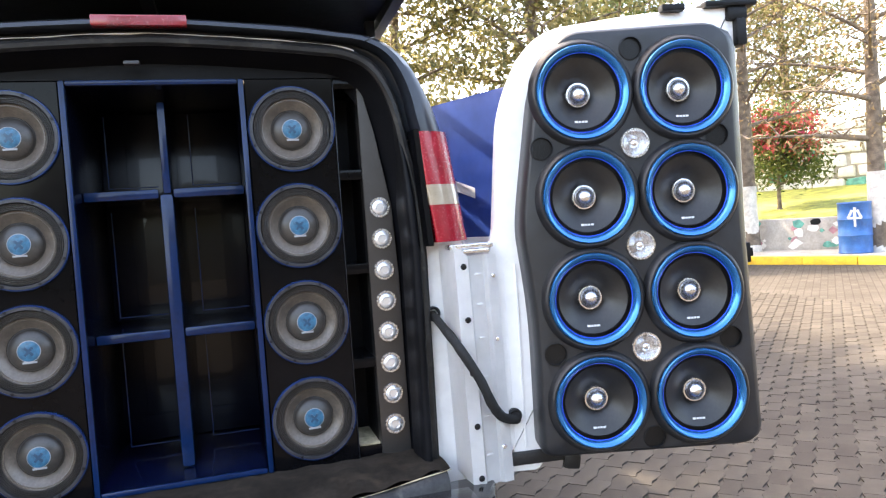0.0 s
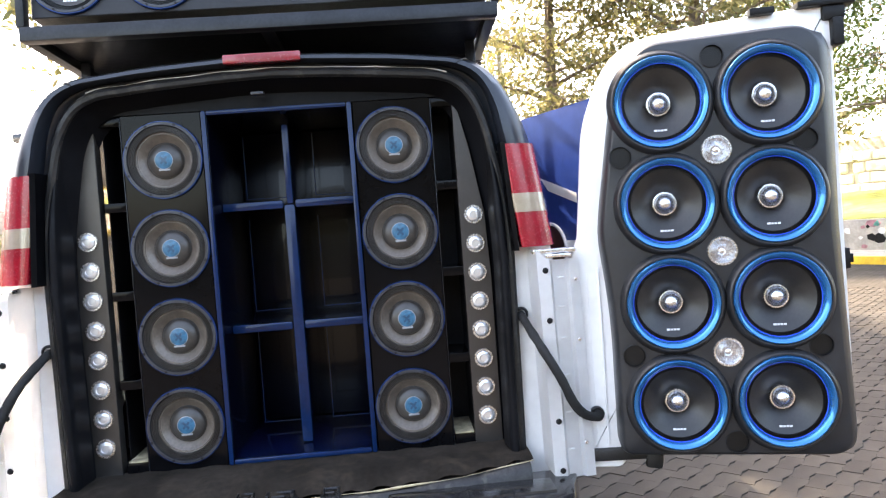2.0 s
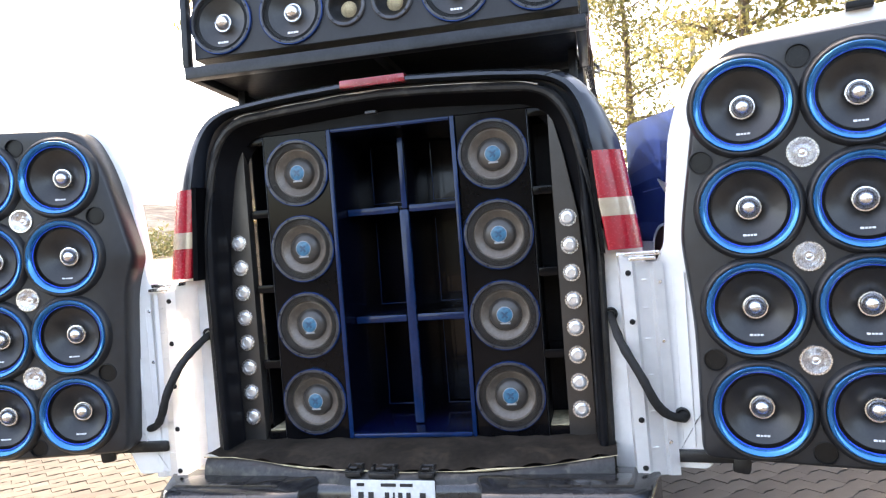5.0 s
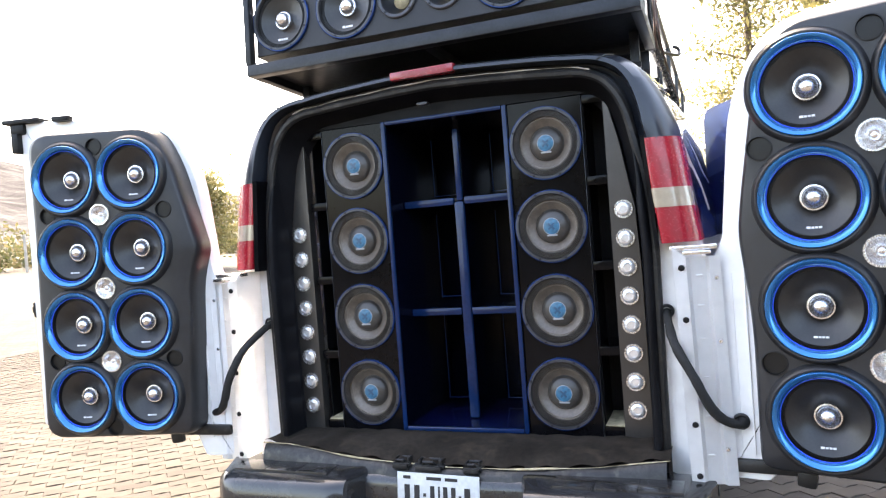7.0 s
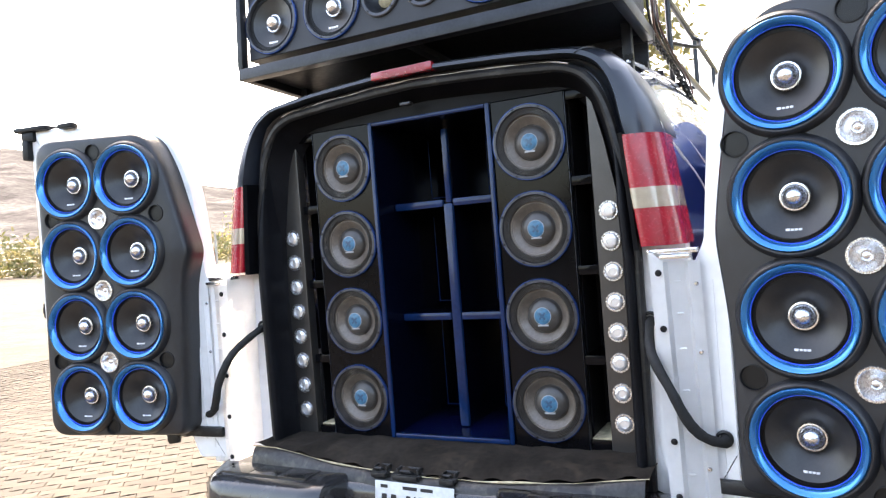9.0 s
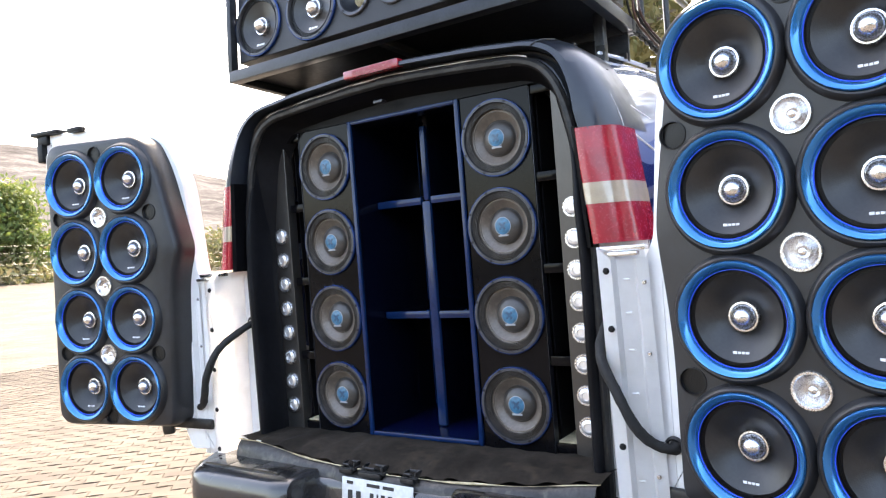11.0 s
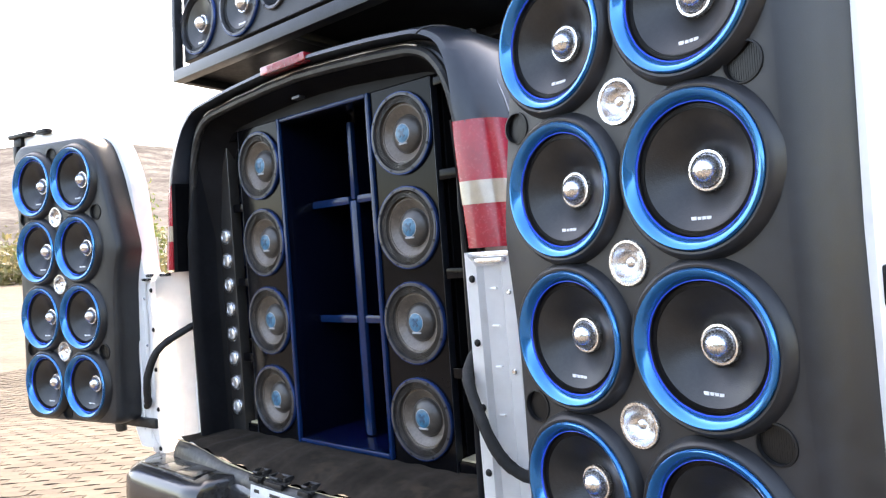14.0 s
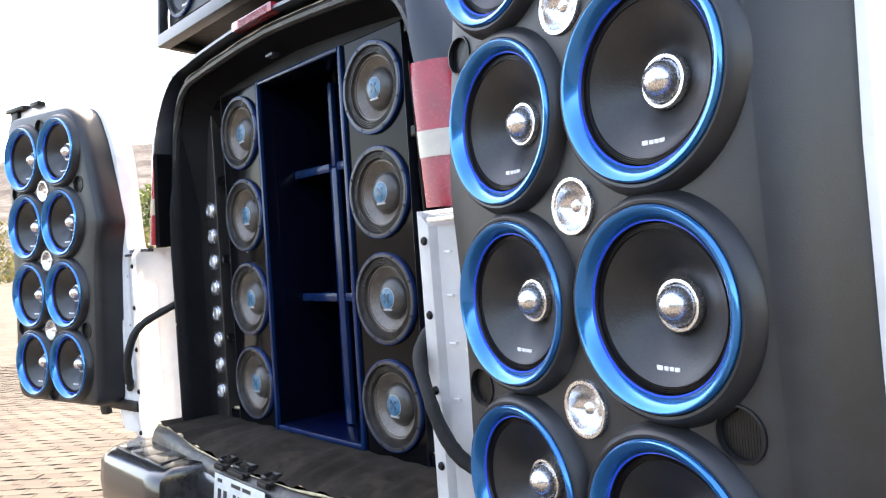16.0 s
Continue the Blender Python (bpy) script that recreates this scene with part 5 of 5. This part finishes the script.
def tree(at, height, trunk_r, crown_from, reach, leaves, leaf_mat, seed, label, size=0.10, spread_r=0.45, limewash=0.0, limbs=16, lean=(0, 0)):
    rnd = random.Random(seed)
    t = thing("tree", label, "tree", at=at)
    n = 12
    trunk = [Vector((lean[0] * (k / n) + 0.12 * height / 8 * noise.noise((k * 0.5, seed, 0)) * k / n, lean[1] * k / n + 0.12 * height / 8 * noise.noise((k * 0.5, seed, 9)) * k / n, height * k / n)) for k in range(n + 1)]
    part("trunk", sweep(trunk, [trunk_r * (1.25 if k == 0 else 1 - 0.86 * k / n) for k in range(n + 1)], 12), M_BARK, t, "rough brown trunk", 80)
    if limewash:
        m = max(2, int(limewash / height * n * 3))
        pts = [trunk[0].lerp(trunk[3], k / m * limewash / (height * 3 / n)) for k in range(m + 1)]
        part("limewash", sweep(pts, [trunk_r * (1.25 if k == 0 else 1 - 0.86 * k / m * limewash / height) + 0.012 for k in range(m + 1)], 12), M_LIME, t, "whitewashed lower trunk", 80)
    tips = []
    for k in range(limbs):
        f = crown_from + (0.97 - crown_from) * k / limbs
        i = min(n - 1, int(f * n))
        p = trunk[i].lerp(trunk[i + 1], f * n - i)
        az = k * 2.4 + rnd.uniform(-0.5, 0.5)
        ln = reach * (1.05 - 0.6 * (f - crown_from) / (1 - crown_from)) * rnd.uniform(0.7, 1.15)
        d = Vector((math.cos(az), math.sin(az), rnd.uniform(0.1, 0.55)))
        limb = [p + d * ln * q / 4 + Vector((0, 0, -0.10 * ln * (q / 4) ** 2 + 0.06 * noise.noise((k, q, seed)))) for q in range(5)]
        r0 = trunk_r * 0.36 * (1.1 - f)+ 0.008
        bm = sweep(limb, [r0 * (1 - 0.8 * q / 4) for q in range(5)], 6)
        for q in (1, 2, 3, 4):
            for side in (-1, 1):
                tw = Vector((-d.y * side, d.x * side, rnd.uniform(-0.2, 0.6))) * ln * rnd.uniform(0.2, 0.4)
                sweep([limb[q], limb[q] + tw * 0.5 + Vector((0, 0, 0.04)), limb[q] + tw], [r0 * 0.35, r0 * 0.2, r0 * 0.08], 5, bm)
                tips += [limb[q] + tw * 0.6, limb[q] + tw]
        tips += limb[2:]
        part("limb", bm, M_BARK, t, "", 80)
    if leaves:
        raw("crown", *leaf_cloud([tuple(p) for p in tips], leaves, size, spread_r, seed), leaf_mat, t, "uneven airy crown of small leaves")
    return t


tree(tuple(along(-1.66, 1.5, 0.15)), 9.5, 0.17, 0.30, 2.0, 2600, M_LEAFDRY, 3, "bare-branched tree with whitewashed trunk by the kerb", 0.04, 0.35, 1.5, 26)
tree(tuple(along(0.99, 1.35, 0.15)), 9.0, 0.19, 0.22, 2.3, 5500, M_LEAFDRY, 5, "dry brown tree with whitewashed trunk by the kerb", 0.045, 0.4, 1.6, 26)
tree((4.6, 15.5, 0.1), 11.5, 0.22, 0.12, 2.6, 14000, M_LEAF, 11, "tall yellow-green tree behind the van", 0.085, 0.30, 0, 30)
tree((8.2, 15.0, 0.1), 12.5, 0.26, 0.14, 3.2, 20000, M_LEAF, 12, "tall dense yellow-green conifer", 0.09, 0.30, 0, 34)
tree((2.2, 22.0, 0.1), 12.0, 0.2, 0.15, 2.6, 15000, M_LEAF, 13, "slender pale tree behind the van", 0.075, 0.36, 0, 28)
tree((13.5, 19.5, 0.8), 11.0, 0.22, 0.25, 3.0, 12000, M_LEAFGRN, 14, "green tree on the lawn terrace", 0.095, 0.32, 0, 26)
tree((18.5, 17.5, 1.0), 10.0, 0.22, 0.25, 3.0, 15000, M_LEAF, 15, "yellow-green tree behind the stone wall", 0.08, 0.42, 0, 26)
tree((19.5, 9.5, 1.0), 9.0, 0.2, 0.3, 2.8, 9000, M_LEAFDRY, 16, "dry tree behind the stone wall", 0.055, 0.45, 0, 24)
bush = tree((14.2, 13.2, 1.02), 2.6, 0.06, 0.25, 1.0, 6500, M_LEAFGRN, 21, "flowering bush with pink-red blossoms on the lawn", 0.06, 0.24, 0, 18)
raw("blossom", *leaf_cloud([(0.75 * math.cos(a * 1.7), 0.75 * math.sin(a * 1.7), 1.5 + 1.0 * ((a * 0.37) % 1)) for a in range(40)], 1900, 0.065, 0.25, 22), M_FLOWER, bush, "pink-red blossoms")

# unseen trees, added so that their shadows fall on the right-hand paving
for k, (tx, ty, th) in enumerate(((-3.3, 10.6, 13.5), (-3.0, 8.2, 12.5), (-3.4, 13.6, 15.0))):
    tree((tx, ty, 0.0), th, 0.2, 0.30, 2.2, 18000, M_LEAF, 60 + k, "unseen shade tree added ahead of the van", 0.095, 0.40, 0, 26)
# added hedge out of view: low left, tall right, to steer the gloss reflections
bm = bmesh.new()
grid = []
for i in range(141):
    x = -34 + 0.5 * i
    h = 1.0 + 4.6 / (1 + math.exp(-(x + 4.0) * 1.1)) + 0.35 * noise.noise((x * 0.4, 3, 0))
    prof = [(-16.4, 0.0), (-16.3, 0.6 * h), (-16.6, 0.93 * h), (-17.2, h), (-18.0, 0.9 * h), (-18.3, 0.0)]
    grid.append([bm.verts.new((x, y + 0.25 * noise.noise((x * 1.3, z * 1.7, 5)), z)) for y, z in prof])
for a, b in zip(grid, grid[1:]):
    for q in range(5):
        bm.faces.new((a[q], a[q + 1], b[q + 1], b[q]))
tagged(part("hedge", bm, M_SCREENHEDGE, None, "", 80), "unseen dark hedge added behind the lot to shape reflections", "hedge", kind="structure")

# street pole beyond the trees
pole = thing("utility_pole", "slim pale utility pole with a small crossarm", "pole", at=(4.3, 22.0, 0.0))
part("mast", sweep([(0, 0, 0), (0, 0, 7.6)], [0.12, 0.09], 10), M_CONC, pole)
part("crossarm", sweep([(-0.18, 0, 6.2), (0.18, 0, 6.2)], 0.06, 8), M_BARK, pole)

# ---- the open side: fence, scrub, hills ----
fence = thing("wire_fence", "low wire fence with concrete posts at the edge of the paving", "fence")
FP = [Vector((-25.0, 24.0 - 3.0 * k, 0)) for k in range(12)]
for p in FP:
    z = ground_z(p.x, p.y)
    part("post", sweep([(p.x, p.y, z - 0.1), (p.x, p.y, z + 1.5)], 0.06, 7), M_CONC, fence)
for h in (0.4, 0.8, 1.2, 1.45):
    part("wire", sweep([(p.x, p.y, ground_z(p.x, p.y) + h) for p in FP], 0.004, 5), M_STEEL, fence)
rnd = np.random.RandomState(31)
cs = []
for k in range(420):
    y = rnd.uniform(-18, 60)
    x = -26.0 - abs(rnd.normal(0, 5.0))
    cs.append((x, y, 1.1 + rnd.uniform(0.1, 1.9) * (0.5 + 0.5 * math.sin(y * 0.5) ** 2)))
sv, sf = leaf_cloud(cs, 42000, 0.14, 0.45, 32)
scrub = raw("scrub", sv, sf, M_SCRUBLEAF, None)
tagged(scrub, "dry green and brown scrub along the fence", "scrub", kind="stuff")
tree((-19.0, 21.5, 1.0), 3.6, 0.09, 0.15, 1.5, 8000, M_LEAF, 41, "small yellow-green tree at the edge of the lot", 0.08, 0.35, 0, 22)
tree((-31.0, 13.0, 1.3), 4.0, 0.12, 0.15, 2.0, 9000, M_LEAFGRN, 42, "low spreading green tree behind the fence", 0.12, 0.4, 0, 22)
tree((-33.0, 4.0, 1.3), 3.6, 0.12, 0.15, 2.0, 8000, M_SCRUBLEAF, 43, "low dry tree behind the fence", 0.12, 0.4, 0, 22)


def hill(name, near, far, base, rise, centre, spread_deg, seed):
    """A long slope seen from the lot: its ridge line climbs to rise degrees at the bearing centre (degrees left of +y)."""
    bm = bmesh.new()
    nu, nv = 120, 26
    grid = []
    for i in range(nu + 1):
        az = 10.0 + 130.0 * i / nu
        el = base + rise * math.exp(-((az - centre) / spread_deg) ** 2) + 0.35 * noise.noise((az * 0.11, seed, 0)) + 0.12 * noise.noise((az * 0.6, seed, 4))
        line = []
        for j in range(nv + 1):
            t = j / nv
            r = near + (far - near) * t
            h = far * math.tan(radians(el)) * t ** 1.15 + far * 0.006 * math.sin(math.pi * t) * (noise.noise((az * 0.22, t * 5, seed)) + 0.5 * noise.noise((az * 0.7, t * 13, seed)))
            line.append(bm.verts.new((1.5 - r * math.sin(radians(az)), -2.0 + r * math.cos(radians(az)), 1.0 + h)))
        grid.append(line)
    for a, b in zip(grid, grid[1:]):
        for j in range(nv):
            bm.faces.new((a[j], a[j + 1], b[j + 1], b[j]))
    ob = part(name, bm, M_HILL, None, "", 80)
    return tagged(ob, "hazy dry brown hillside in the distance", "hill", kind="structure")


hill("backdrop_hill", 110, 420, 3.0, 6.5, 67.0, 23.0, 2)

# ---- pavers near the van ----
def paver_outline(w, h, amp):
    """Wavy-sided interlocking block."""
    top = [(-w / 2, h / 2), (-w / 4, h / 2 + amp), (0, h / 2), (w / 4, h / 2 - amp), (w / 2, h / 2)]
    return [(x, y - h) for x, y in top] + top[::-1]


PW, PH = 0.20, 0.10
po = [(x * 0.980, y * 0.966) for x, y in paver_outline(PW, PH, 0.012)]


def paver_data(cx, cy, cz, tilt):
    hi = [(cx + x * 0.985, cy + y * 0.975, cz + 0.008 + tilt * x) for x, y in po]
    md = [(cx + x, cy + y, cz + 0.0055 + tilt * x) for x, y in po]
    lo = [(cx + x, cy + y, cz - 0.01) for x, y in po]
    n = len(po)
    faces = [tuple(range(n))]
    for k in range(2):
        faces += [(k * n + i, (k + 1) * n + i, (k + 1) * n + (i + 1) % n, k * n + (i + 1) % n) for i in range(n)]
    return hi + md + lo, faces


me = bpy.data.meshes.new("paver")
v, f = paver_data(0, 0, 0, 0)
me.from_pydata(v, [], f)
me.materials.append(M_PAVER)
random.seed(9)
PC, PS = math.cos(radians(PAVER_TURN)), math.sin(radians(PAVER_TURN))
near, rv, rf = 0, [], []
for j in range(-115, 165):
    for i in range(-75, 90):
        a, b = (i + 0.5 * (j % 2)) * PW, j * PH
        x, y = a * PC - b * PS, a * PS + b * PC
        if not ((0.9 < x < 7.5 and -1.2 < y < 8.0) or (-8.5 < x < -0.9 and -1.8 < y < 6.0)):
            continue
        z, tl = ground_z(x, y) + random.uniform(-0.002, 0.002), random.uniform(-0.012, 0.012)
        if near < 300 and ((1.0 < x < 2.75 and 0.2 < y < 2.6) or (-3.1 < x < -1.5 and -0.6 < y < 2.0)):
            ob = new("paver", me)
            ob.parent = ground
            ob.matrix_basis = pose(x, y, z, 0, 0, PAVER_TURN) @ pose(0, 0, 0, 0, -math.degrees(tl), 0)
            near += 1
        else:
            v, f = paver_data(a, b, z, tl)
            k = len(rv)
            rv += [(p[0] * PC - p[1] * PS, p[0] * PS + p[1] * PC, p[2]) for p in v]
            rf += [tuple(q + k for q in face) for face in f]
rest = raw("paver_field", rv, rf, M_PAVER, ground)
tagged(rest, kind="stuff")
